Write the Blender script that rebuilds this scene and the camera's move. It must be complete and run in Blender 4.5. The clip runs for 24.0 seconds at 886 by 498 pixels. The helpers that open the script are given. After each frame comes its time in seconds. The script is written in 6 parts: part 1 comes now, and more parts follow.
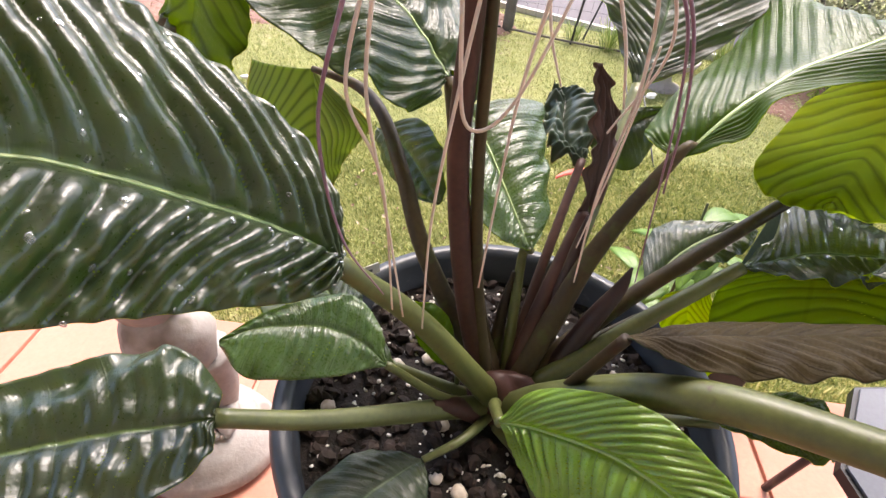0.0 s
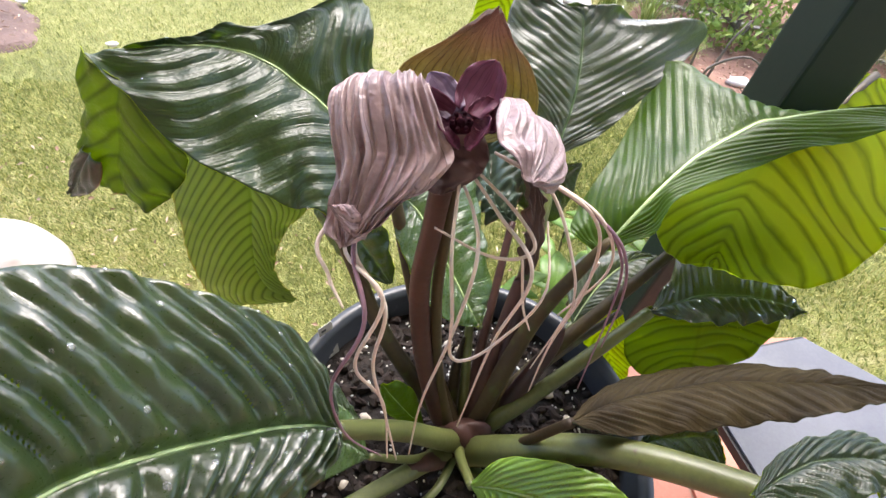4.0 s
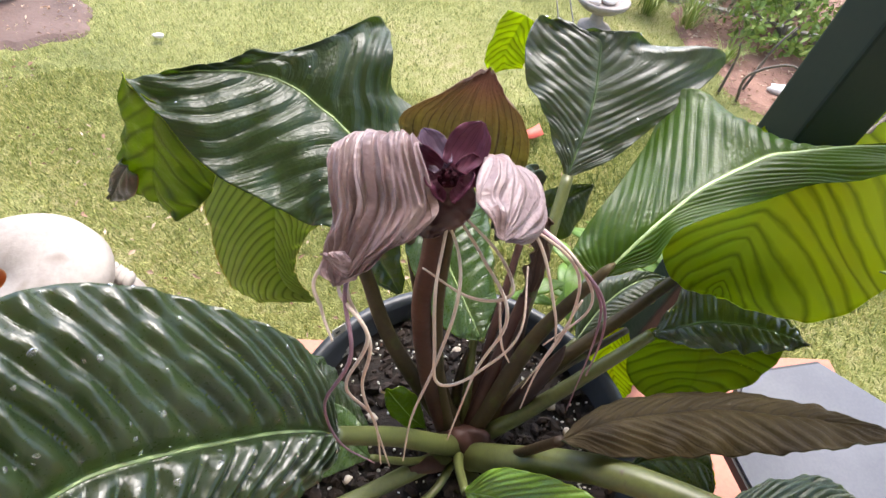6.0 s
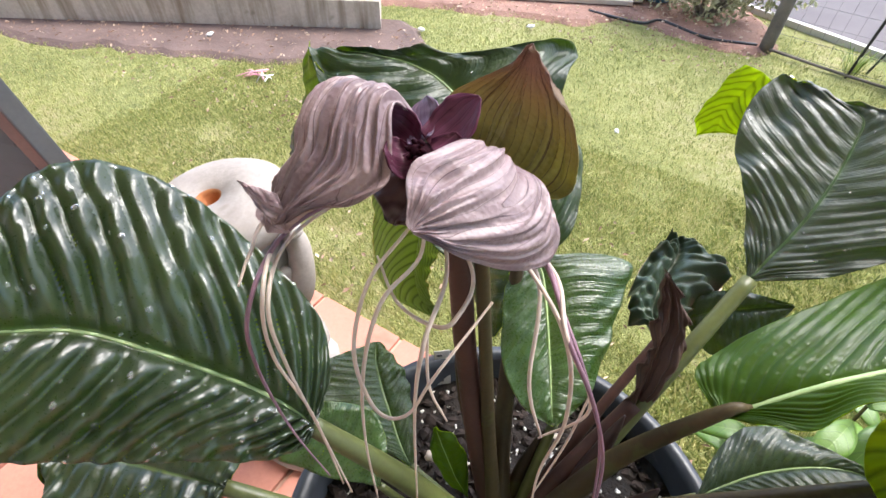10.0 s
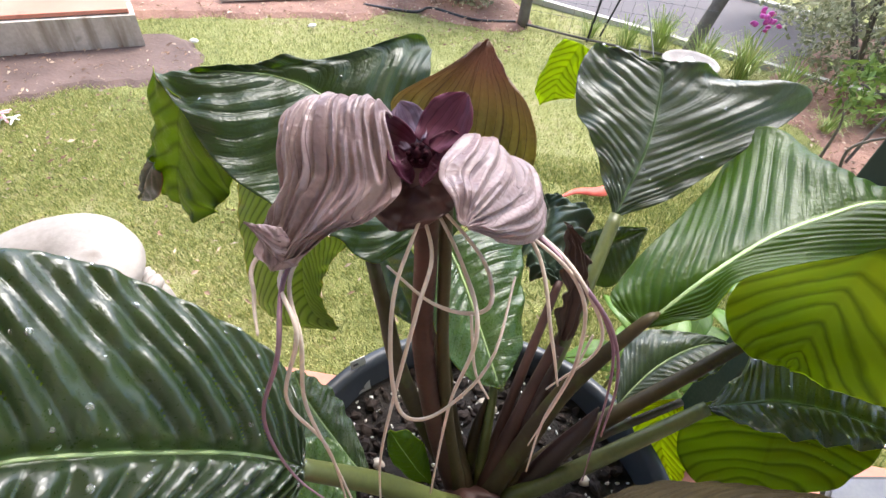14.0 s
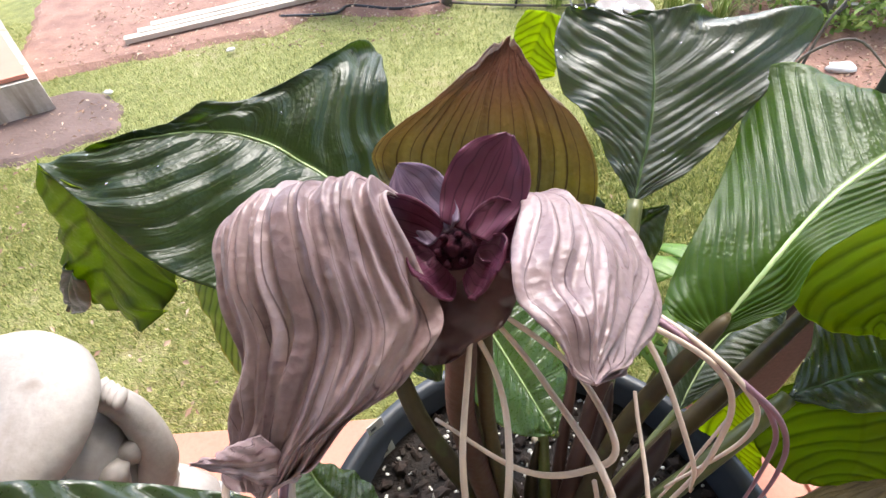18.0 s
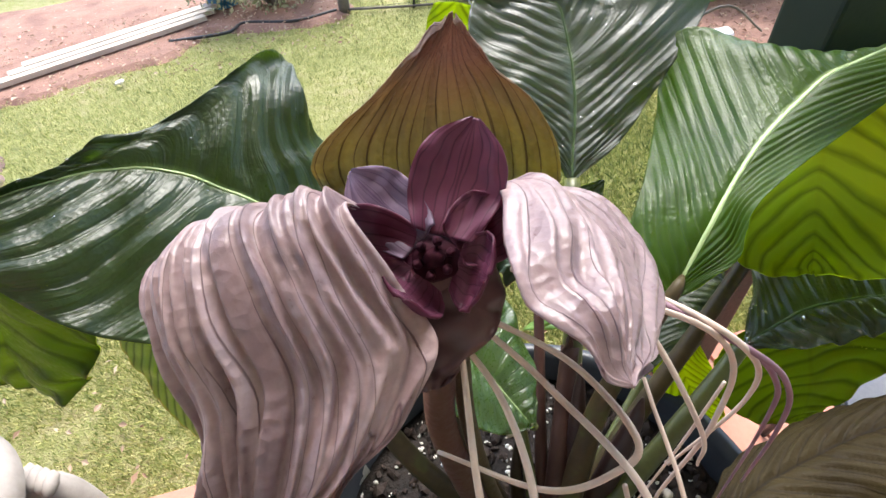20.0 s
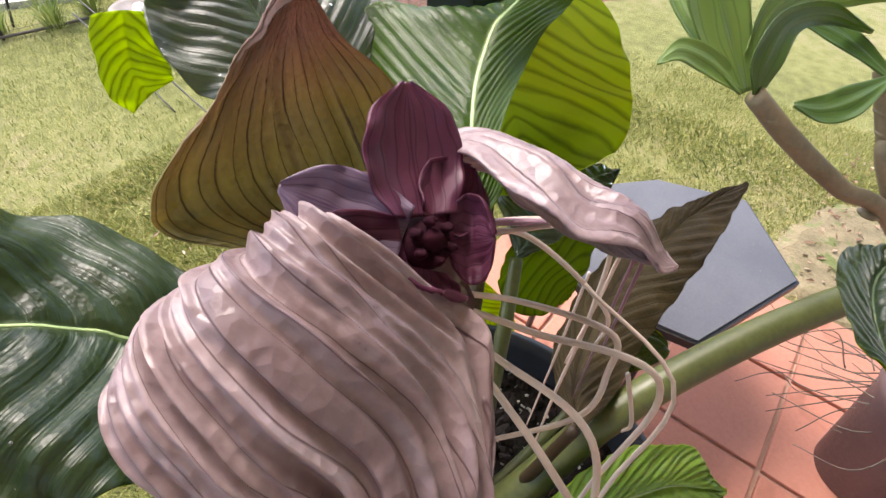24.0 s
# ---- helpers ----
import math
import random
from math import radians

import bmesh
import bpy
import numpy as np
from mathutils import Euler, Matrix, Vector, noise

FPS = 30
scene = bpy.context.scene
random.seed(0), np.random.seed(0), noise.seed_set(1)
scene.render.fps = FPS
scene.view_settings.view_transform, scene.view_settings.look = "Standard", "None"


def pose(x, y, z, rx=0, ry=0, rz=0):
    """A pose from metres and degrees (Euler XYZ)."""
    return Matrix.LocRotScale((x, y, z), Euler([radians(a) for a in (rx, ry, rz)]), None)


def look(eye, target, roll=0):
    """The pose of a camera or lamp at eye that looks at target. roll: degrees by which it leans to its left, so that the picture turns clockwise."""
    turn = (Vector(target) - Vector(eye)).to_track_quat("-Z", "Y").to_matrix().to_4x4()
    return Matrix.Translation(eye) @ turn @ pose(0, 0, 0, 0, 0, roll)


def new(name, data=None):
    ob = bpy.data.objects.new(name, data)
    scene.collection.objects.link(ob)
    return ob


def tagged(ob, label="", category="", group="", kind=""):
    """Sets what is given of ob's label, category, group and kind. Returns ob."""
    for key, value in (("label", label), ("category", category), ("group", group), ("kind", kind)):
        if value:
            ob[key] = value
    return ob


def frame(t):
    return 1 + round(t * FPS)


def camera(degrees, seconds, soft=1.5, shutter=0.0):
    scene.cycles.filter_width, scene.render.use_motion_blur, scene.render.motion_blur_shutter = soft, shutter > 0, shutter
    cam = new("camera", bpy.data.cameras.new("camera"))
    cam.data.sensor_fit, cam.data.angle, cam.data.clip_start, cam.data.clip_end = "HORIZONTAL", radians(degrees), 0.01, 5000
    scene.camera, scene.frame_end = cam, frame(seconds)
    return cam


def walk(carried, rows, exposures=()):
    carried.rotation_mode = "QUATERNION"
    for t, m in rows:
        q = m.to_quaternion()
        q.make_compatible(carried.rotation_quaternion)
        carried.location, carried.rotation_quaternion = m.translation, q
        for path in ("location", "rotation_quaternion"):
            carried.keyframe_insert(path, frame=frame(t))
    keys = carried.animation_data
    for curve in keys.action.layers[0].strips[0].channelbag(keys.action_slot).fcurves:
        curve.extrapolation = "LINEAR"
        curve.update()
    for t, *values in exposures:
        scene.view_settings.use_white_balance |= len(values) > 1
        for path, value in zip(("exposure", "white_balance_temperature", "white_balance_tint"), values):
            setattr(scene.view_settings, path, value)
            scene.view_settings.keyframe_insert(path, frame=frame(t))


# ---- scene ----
from mathutils.geometry import delaunay_2d_cdt
cam = camera(82.0, 24.0)
PATH = [
    (0, (-0.0529, -0.2639, 0.7464), (-0.1242, 1.2378, -0.5726), 5.47),
    (0.5, (-0.0504, -0.2587, 0.7613), (-0.1205, 1.2438, -0.5568), 5.26),
    (1, (-0.0528, -0.2488, 0.7782), (-0.1122, 1.2421, -0.5537), 5.33),
    (1.5, (-0.0585, -0.2391, 0.7957), (-0.0949, 1.2306, -0.5602), 5.72),
    (2, (-0.0625, -0.2401, 0.814), (-0.0563, 1.2141, -0.559), 6.14),
    (2.5, (-0.0751, -0.2324, 0.8304), (0.0016, 1.1907, -0.5728), 6.90),
    (3, (-0.0852, -0.2163, 0.8423), (0.0846, 1.1629, -0.5961), 8.39),
    (3.5, (-0.0939, -0.1972, 0.8582), (0.1745, 1.1223, -0.6206), 9.98),
    (5.5, (-0.1083, -0.187, 0.8959), (0.2133, 1.0752, -0.6218), 10.78),
    (6, (-0.0845, -0.1887, 0.9036), (0.102, 1.0801, -0.6311), 9.65),
    (6.5, (-0.0605, -0.1847, 0.8972), (-0.0667, 1.0819, -0.6506), 7.53),
    (7, (-0.0237, -0.1731, 0.8928), (-0.231, 1.0609, -0.6675), 5.34),
    (7.5, (0.0121, -0.1565, 0.9), (-0.3948, 1.0156, -0.6686), 2.51),
    (8, (0.0367, -0.1466, 0.8985), (-0.5296, 0.9854, -0.65), 0.52),
    (8.5, (0.0523, -0.1384, 0.8821), (-0.6387, 0.9653, -0.6359), -1.08),
    (9, (0.0589, -0.1307, 0.8691), (-0.7122, 0.965, -0.6158), -2.14),
    (9.5, (0.0423, -0.1388, 0.8614), (-0.7346, 1.005, -0.5837), -0.86),
    (11.5, (0.0104, -0.1522, 0.8495), (-0.5722, 1.1328, -0.5681), 1.97),
    (12, (0.0023, -0.1586, 0.8461), (-0.5129, 1.1565, -0.57), 2.70),
    (12.5, (-0.0006, -0.168, 0.844), (-0.4402, 1.1798, -0.5667), 3.50),
    (13, (-0.0054, -0.1736, 0.8487), (-0.3725, 1.1963, -0.5616), 3.74),
    (13.5, (-0.0143, -0.176, 0.8503), (-0.2765, 1.2192, -0.5584), 4.28),
    (14, (-0.0382, -0.1775, 0.8597), (-0.1528, 1.2395, -0.5471), 5.45),
    (14.5, (-0.0554, -0.1786, 0.8722), (-0.048, 1.2208, -0.5567), 5.44),
    (15, (-0.0831, -0.1774, 0.8778), (0.0485, 1.2194, -0.5475), 6.33),
    (15.5, (-0.1005, -0.1728, 0.8790), (0.1376, 1.2026, -0.5499), 7.90),
    (16, (-0.1164, -0.1683, 0.8792), (0.2267, 1.1857, -0.5523), 9.52),
    (16.5, (-0.1007, -0.1292, 0.8566), (0.242, 1.1979, -0.5999), 8.31),
    (17, (-0.0771, -0.0928, 0.8350), (0.0952, 1.2148, -0.6685), 2.22),
    (17.5, (-0.0639, -0.1026, 0.8336), (-0.0759, 1.2885, -0.6033), -4.26),
    (19.5, (-0.0739, -0.0883, 0.8276), (0.0744, 1.2883, -0.6157), -6.11),
    (20, (-0.0734, -0.0879, 0.8237), (0.1740, 1.2741, -0.6198), -6.05),
    (20.5, (-0.0813, -0.0863, 0.8227), (0.2324, 1.2566, -0.6258), -6.06),
    (21, (-0.0806, -0.0793, 0.8202), (0.3587, 1.2212, -0.6343), -4.67),
    (21.5, (-0.0784, -0.0819, 0.8210), (0.4076, 1.1783, -0.6541), -5.92),
    (22, (-0.0921, -0.0644, 0.8260), (0.6082, 1.1034, -0.6388), -5.04),
    (22.5, (-0.1053, -0.0617, 0.8303), (0.6975, 1.0925, -0.5921), -6.86),
    (23, (-0.1151, -0.0547, 0.8227), (0.8585, 0.9047, -0.6373), -1.62),
    (23.5, (-0.1165, -0.0605, 0.8182), (0.8967, 0.8780, -0.6285), -2.59),
    (24, (-0.1110, -0.0588, 0.8148), (0.9931, 0.7400, -0.6490), 3.48),
]
# the film camera warms and cools its picture a little on the way: seconds, stops, kelvin, tint
TONE = [(0, 2.16, 6850, 17), (2, 2.20, 6800, 17), (3.5, 2.27, 6500, 14), (6, 2.06, 6450, 12), (7.5, 2.0, 6450, 10), (11, 2.01, 6200, 10), (14, 2.04, 6300, 10), (17, 2.03, 6400, 10), (20, 2.03, 6350, 9), (21, 2.03, 6400, 10), (22, 2.04, 6600, 13), (24, 1.84, 6750, 14)]
walk(cam, [(t, look(eye, target, roll)) for t, eye, target, roll in PATH], TONE)

# ---- light ----
world = bpy.data.worlds.new("overcast_sky")
scene.world = world
world.use_nodes = True
wn = world.node_tree
sky = wn.nodes.new("ShaderNodeTexSky")
sky.sky_type = "NISHITA"
sky.sun_disc = False
sky.sun_elevation, sky.sun_rotation = radians(58), radians(20)
sky.air_density, sky.dust_density, sky.ozone_density = 1.0, 3.0, 1.0
wn.links.new(sky.outputs[0], wn.nodes["Background"].inputs[0])
wn.nodes["Background"].inputs[1].default_value = 0.15
sun_data = bpy.data.lights.new("sun", "SUN")
sun_data.energy, sun_data.angle, sun_data.color = 1.3, radians(30), (1.0, 0.97, 0.93)
sun = new("sun", sun_data)
sun.matrix_world = look((2.0, 5.0, 8.5), (0, 0, 0))


# ---- materials ----
def node_material(name):
    m = bpy.data.materials.new(name)
    m.use_nodes = True
    nt = m.node_tree
    return m, nt, nt.nodes["Principled BSDF"]


def link(nt, a, b):
    nt.links.new(a, b)


def math_node(nt, op, a, b=None, c=None, clamp=False):
    n = nt.nodes.new("ShaderNodeMath")
    n.operation, n.use_clamp = op, clamp
    for i, v in enumerate((a, b, c)):
        if v is None:
            continue
        if isinstance(v, (int, float)):
            n.inputs[i].default_value = v
        else:
            link(nt, v, n.inputs[i])
    return n.outputs[0]


def noise_node(nt, scale, detail=4.0, rough=0.55, coords="Object", stretch=None, distort=0.0):
    tc = nt.nodes.new("ShaderNodeTexCoord")
    n = nt.nodes.new("ShaderNodeTexNoise")
    n.inputs["Scale"].default_value, n.inputs["Detail"].default_value = scale, detail
    n.inputs["Roughness"].default_value, n.inputs["Distortion"].default_value = rough, distort
    out = tc.outputs[coords]
    if stretch:
        mp = nt.nodes.new("ShaderNodeMapping")
        mp.inputs["Scale"].default_value = stretch
        link(nt, out, mp.inputs[0])
        out = mp.outputs[0]
    link(nt, out, n.inputs["Vector"])
    return n.outputs[0]


def ramp(nt, fac, stops):
    r = nt.nodes.new("ShaderNodeValToRGB")
    el = r.color_ramp.elements
    while len(el) < len(stops):
        el.new(0.5)
    for e, (p, c) in zip(el, stops):
        e.position, e.color = p, (*c, 1.0)
    link(nt, fac, r.inputs[0])
    return r.outputs[0]


def mix_color(nt, fac, a, b, blend="MIX"):
    n = nt.nodes.new("ShaderNodeMix")
    n.data_type, n.blend_type = "RGBA", blend
    for i, v in ((0, fac), (6, a), (7, b)):
        if isinstance(v, (int, float)):
            n.inputs[i].default_value = v
        elif isinstance(v, tuple):
            n.inputs[i].default_value = (*v, 1.0)
        else:
            link(nt, v, n.inputs[i])
    return n.outputs[2]


def bump(nt, bsdf, height, strength, distance):
    b = nt.nodes.new("ShaderNodeBump")
    b.inputs["Strength"].default_value, b.inputs["Distance"].default_value = strength, distance
    link(nt, height, b.inputs["Height"])
    link(nt, b.outputs[0], bsdf.inputs["Normal"])


def grainy(name, c1, c2, big=6.0, small=120.0, rough=0.7, relief=0.3, dist=0.002, spots=None, rand=0.0, metal=0.0, gloss=0.5, drip=None):
    """A surface with a broad stain and a fine grain; spots: (colour, scale, threshold)."""
    m, nt, bs = node_material(name)
    a, b = noise_node(nt, big, 5.0), noise_node(nt, small, 4.0)
    f = math_node(nt, "ADD", math_node(nt, "MULTIPLY", a, 0.65), math_node(nt, "MULTIPLY", b, 0.35))
    col = ramp(nt, f, [(0.36, c1), (0.64, c2)])
    if rand:
        info = nt.nodes.new("ShaderNodeObjectInfo")
        k = math_node(nt, "ADD", math_node(nt, "MULTIPLY", info.outputs["Random"], rand), 1.0 - rand / 2)
        col = mix_color(nt, 1.0, col, k, "MULTIPLY")
    if spots:
        s = noise_node(nt, spots[1], 3.0, 0.6)
        mask = ramp(nt, s, [(spots[2], (0, 0, 0)), (spots[2] + 0.07, (1, 1, 1))])
        col = mix_color(nt, mask, col, spots[0])
    if drip:
        run = noise_node(nt, 16.0, 4.0, 0.6, stretch=(1.0, 1.0, 0.09))
        col = mix_color(nt, ramp(nt, run, [(0.46, (0, 0, 0)), (0.66, (0.85, 0.85, 0.85))]), col, drip)
    link(nt, col, bs.inputs["Base Color"])
    bs.inputs["Roughness"].default_value, bs.inputs["Metallic"].default_value = rough, metal
    bs.inputs["Specular IOR Level"].default_value = gloss
    link(nt, ramp(nt, b, [(0.3, (rough * 0.8,) * 3), (0.7, (min(1, rough * 1.15),) * 3)]), bs.inputs["Roughness"])
    bump(nt, bs, f, relief, dist)
    return m


def leaf_material(name, dark, light, vein, rough, glow, glow_amount, vein_amount=0.5, edge=None, gloss=0.5, pock=0.25, sharp=9.0, upper=None, span=(0.0, 1.0), rib=0.8, veins=1.0, streak=0.0, cell=330.0, crease=0.0):
    """A pleated blade: UV x counts the side veins, UV y runs from edge (-1) over the midrib (0) to edge (1)."""
    m, nt, bs = node_material(name)
    uv = nt.nodes.new("ShaderNodeUVMap")
    sep = nt.nodes.new("ShaderNodeSeparateXYZ")
    link(nt, uv.outputs[0], sep.inputs[0])
    big, fine = noise_node(nt, 14.0, 4.0), noise_node(nt, 520.0, 4.0)
    wob = math_node(nt, "MULTIPLY", math_node(nt, "SUBTRACT", big, 0.5), 0.25)
    if streak:
        fold = nt.nodes.new("ShaderNodeTexNoise")
        fold.noise_dimensions = "2D"
        fold.inputs["Scale"].default_value, fold.inputs["Detail"].default_value = 0.9, 3.0
        squeeze = nt.nodes.new("ShaderNodeMapping")
        squeeze.inputs["Scale"].default_value = (1.0, 2.5, 1.0)
        link(nt, uv.outputs[0], squeeze.inputs[0])
        link(nt, squeeze.outputs[0], fold.inputs["Vector"])
        fold = fold.outputs[0]
        wob = math_node(nt, "ADD", wob, math_node(nt, "MULTIPLY", math_node(nt, "SUBTRACT", fold, 0.5), streak))
    phase = math_node(nt, "PINGPONG", math_node(nt, "MULTIPLY", math_node(nt, "ADD", sep.outputs[0], wob), veins), 0.5)
    side = math_node(nt, "SUBTRACT", 1.0, math_node(nt, "MULTIPLY", phase, sharp), clamp=True)
    across = math_node(nt, "ABSOLUTE", sep.outputs[1])
    mid = math_node(nt, "SUBTRACT", 1.6, math_node(nt, "MULTIPLY", across, 45.0), clamp=True)
    tone = big
    if streak:
        tone = math_node(nt, "ADD", math_node(nt, "MULTIPLY", big, 0.45), math_node(nt, "MULTIPLY", fold, 0.55))
        tone = math_node(nt, "ADD", tone, math_node(nt, "MULTIPLY", math_node(nt, "SUBTRACT", fine, 0.5), 0.25))
    col = ramp(nt, tone, [(0.35, dark), (0.68, light)])
    if upper:
        place = nt.nodes.new("ShaderNodeTexCoord")
        high = nt.nodes.new("ShaderNodeSeparateXYZ")
        link(nt, place.outputs["Object"], high.inputs[0])
        rise = math_node(nt, "DIVIDE", math_node(nt, "SUBTRACT", high.outputs[2], span[0]), span[1] - span[0])
        rise = math_node(nt, "ADD", rise, math_node(nt, "MULTIPLY", math_node(nt, "SUBTRACT", big, 0.5), 0.9), clamp=True)
        col = mix_color(nt, rise, col, upper)
    col = mix_color(nt, math_node(nt, "MULTIPLY", side, vein_amount), col, vein)
    col = mix_color(nt, math_node(nt, "MULTIPLY", mid, rib), col, vein)
    if edge:
        worn = math_node(nt, "MULTIPLY", math_node(nt, "SUBTRACT", math_node(nt, "ADD", across, math_node(nt, "MULTIPLY", big, 0.12)), 1.03), 30.0, clamp=True)
        col = mix_color(nt, worn, col, edge)
    link(nt, col, bs.inputs["Base Color"])
    link(nt, ramp(nt, fine, [(0.3, (rough * 0.75,) * 3), (0.7, (rough * 1.3,) * 3)]), bs.inputs["Roughness"])
    bs.inputs["Specular IOR Level"].default_value = gloss
    cross = nt.nodes.new("ShaderNodeTexVoronoi")
    cross.inputs["Scale"].default_value = cell
    tc = nt.nodes.new("ShaderNodeTexCoord")
    link(nt, tc.outputs["Object"], cross.inputs["Vector"])
    h = math_node(nt, "ADD", math_node(nt, "MULTIPLY", cross.outputs[0], 0.6), math_node(nt, "MULTIPLY", fine, 0.25))
    h = math_node(nt, "SUBTRACT", h, math_node(nt, "MULTIPLY", side, 0.5))
    if crease:
        run = nt.nodes.new("ShaderNodeMapping")
        run.inputs["Scale"].default_value = (4.5, 2.2, 1.0)
        link(nt, uv.outputs[0], run.inputs[0])
        folds = nt.nodes.new("ShaderNodeTexNoise")
        folds.noise_dimensions = "2D"
        folds.inputs["Scale"].default_value, folds.inputs["Detail"].default_value, folds.inputs["Distortion"].default_value = 1.0, 2.5, 0.6
        link(nt, run.outputs[0], folds.inputs["Vector"])
        h = math_node(nt, "ADD", h, math_node(nt, "MULTIPLY", folds.outputs[0], crease))
    bump(nt, bs, h, pock, 0.0012)
    tr = nt.nodes.new("ShaderNodeBsdfTranslucent")
    link(nt, mix_color(nt, math_node(nt, "MULTIPLY", side, 0.8), glow, tuple(v * 0.35 for v in glow)), tr.inputs[0])
    if upper:
        link(nt, mix_color(nt, 1.0, col, (1.9, 1.9, 1.9), "MULTIPLY"), tr.inputs[0])
    mx = nt.nodes.new("ShaderNodeMixShader")
    mx.inputs[0].default_value = glow_amount
    link(nt, bs.outputs[0], mx.inputs[1])
    link(nt, tr.outputs[0], mx.inputs[2])
    link(nt, mx.outputs[0], nt.nodes["Material Output"].inputs[0])
    return m


def tuft_material(name, c1, c2, c3, rough=0.6, glow=0.25):
    """Many small blades or leaves, each of its own shade."""
    m, nt, bs = node_material(name)
    geo = nt.nodes.new("ShaderNodeNewGeometry")
    patch = noise_node(nt, 1.6, 4.0)
    f = math_node(nt, "ADD", math_node(nt, "MULTIPLY", geo.outputs["Random Per Island"], 0.55), math_node(nt, "MULTIPLY", patch, 0.5))
    col = ramp(nt, f, [(0.2, c1), (0.5, c2), (0.85, c3)])
    link(nt, col, bs.inputs["Base Color"])
    bs.inputs["Roughness"].default_value = rough
    tr = nt.nodes.new("ShaderNodeBsdfTranslucent")
    link(nt, col, tr.inputs[0])
    mx = nt.nodes.new("ShaderNodeMixShader")
    mx.inputs[0].default_value = glow
    link(nt, bs.outputs[0], mx.inputs[1])
    link(nt, tr.outputs[0], mx.inputs[2])
    link(nt, mx.outputs[0], nt.nodes["Material Output"].inputs[0])
    return m


M_TOP = leaf_material("leaf_top", (0.013, 0.024, 0.011), (0.028, 0.046, 0.019), (0.075, 0.12, 0.045), 0.33, (0.40, 0.62, 0.05), 0.10, 0.25, gloss=0.55, pock=0.35, sharp=22.0, crease=2.2)
M_WET = leaf_material("leaf_top_wet", (0.011, 0.022, 0.009), (0.024, 0.042, 0.016), (0.10, 0.16, 0.055), 0.33, (0.40, 0.62, 0.05), 0.10, 0.25, gloss=0.74, pock=0.22, sharp=22.0, crease=1.0)
M_TOP_THIN = leaf_material("leaf_top_thin", (0.03, 0.08, 0.015), (0.05, 0.11, 0.02), (0.04, 0.07, 0.02), 0.35, (0.80, 0.92, 0.10), 0.75, 0.3)
M_FRESH = leaf_material("leaf_fresh", (0.018, 0.046, 0.004), (0.036, 0.078, 0.007), (0.42, 0.52, 0.24), 0.34, (0.46, 0.68, 0.02), 0.22, 0.12, gloss=0.26, pock=0.4, sharp=20.0, crease=1.2, rib=1.0)
# young green, lightened further: the front light on this leaf is in its colour
M_YOUNG_LIT = leaf_material("leaf_young_lit", (0.110, 0.235, 0.018), (0.200, 0.350, 0.038), (0.45, 0.55, 0.25), 0.32, (0.55, 0.80, 0.05), 0.34, 0.15, gloss=1.0, pock=0.35, sharp=18.0, crease=2.0, rib=1.0)
M_UNDER = leaf_material("leaf_underside", (0.050, 0.100, 0.004), (0.120, 0.180, 0.010), (0.030, 0.060, 0.004), 0.7, (0.68, 0.84, 0.018), 0.72, 0.10, pock=0.25, gloss=0.06, sharp=4.0, streak=0.5)
M_FOLD = leaf_material("leaf_fold", (0.026, 0.052, 0.005), (0.070, 0.098, 0.014), (0.020, 0.034, 0.006), 0.5, (0.24, 0.36, 0.012), 0.22, 0.3, pock=0.3, gloss=0.2, sharp=5.0, crease=1.5)
M_WAXY = leaf_material("leaf_waxy", (0.020, 0.033, 0.022), (0.036, 0.054, 0.036), (0.060, 0.095, 0.050), 0.46, (0.40, 0.62, 0.05), 0.08, 0.25, gloss=0.95, pock=0.35, sharp=22.0, crease=2.2)
M_SATIN = leaf_material("leaf_satin", (0.010, 0.021, 0.008), (0.024, 0.042, 0.016), (0.075, 0.12, 0.045), 0.36, (0.40, 0.62, 0.05), 0.08, 0.25, gloss=0.40, pock=0.4, sharp=22.0, crease=3.0)
# darker copy of leaf_underside: shade from the leaves above is put into its colour
M_UNDER_SHADED = leaf_material("leaf_underside_shaded", (0.024, 0.050, 0.004), (0.055, 0.10, 0.007), (0.012, 0.024, 0.004), 0.6, (0.33, 0.47, 0.012), 0.36, 0.28, pock=0.2, gloss=0.12, sharp=5.0)
M_DULL = leaf_material("leaf_underside_brown", (0.022, 0.015, 0.006), (0.048, 0.035, 0.013), (0.011, 0.007, 0.004), 0.55, (0.22, 0.17, 0.04), 0.06, 0.6, gloss=0.12, pock=0.4, crease=1.0)
M_OLD = leaf_material("leaf_yellowing", (0.075, 0.120, 0.035), (0.150, 0.190, 0.060), (0.022, 0.038, 0.014), 0.5, (0.42, 0.54, 0.08), 0.42, 0.85, edge=(0.36, 0.20, 0.03), sharp=4.0)
M_WILT = leaf_material("leaf_wilted", (0.030, 0.055, 0.032), (0.065, 0.095, 0.06), (0.09, 0.10, 0.07), 0.35, (0.2, 0.25, 0.05), 0.12, 0.4, edge=(0.16, 0.07, 0.025))
M_SHEATH = leaf_material("dry_sheath", (0.045, 0.024, 0.020), (0.085, 0.045, 0.035), (0.03, 0.014, 0.014), 0.45, (0.25, 0.12, 0.06), 0.15, 0.7)
M_BRACT = leaf_material("bract_pale", (0.215, 0.142, 0.154), (0.54, 0.415, 0.425), (0.085, 0.036, 0.050), 0.36, (0.50, 0.34, 0.32), 0.24, 0.8, gloss=0.6, pock=0.5, sharp=17.0, rib=0.2, veins=1.35, streak=1.5, cell=420.0)
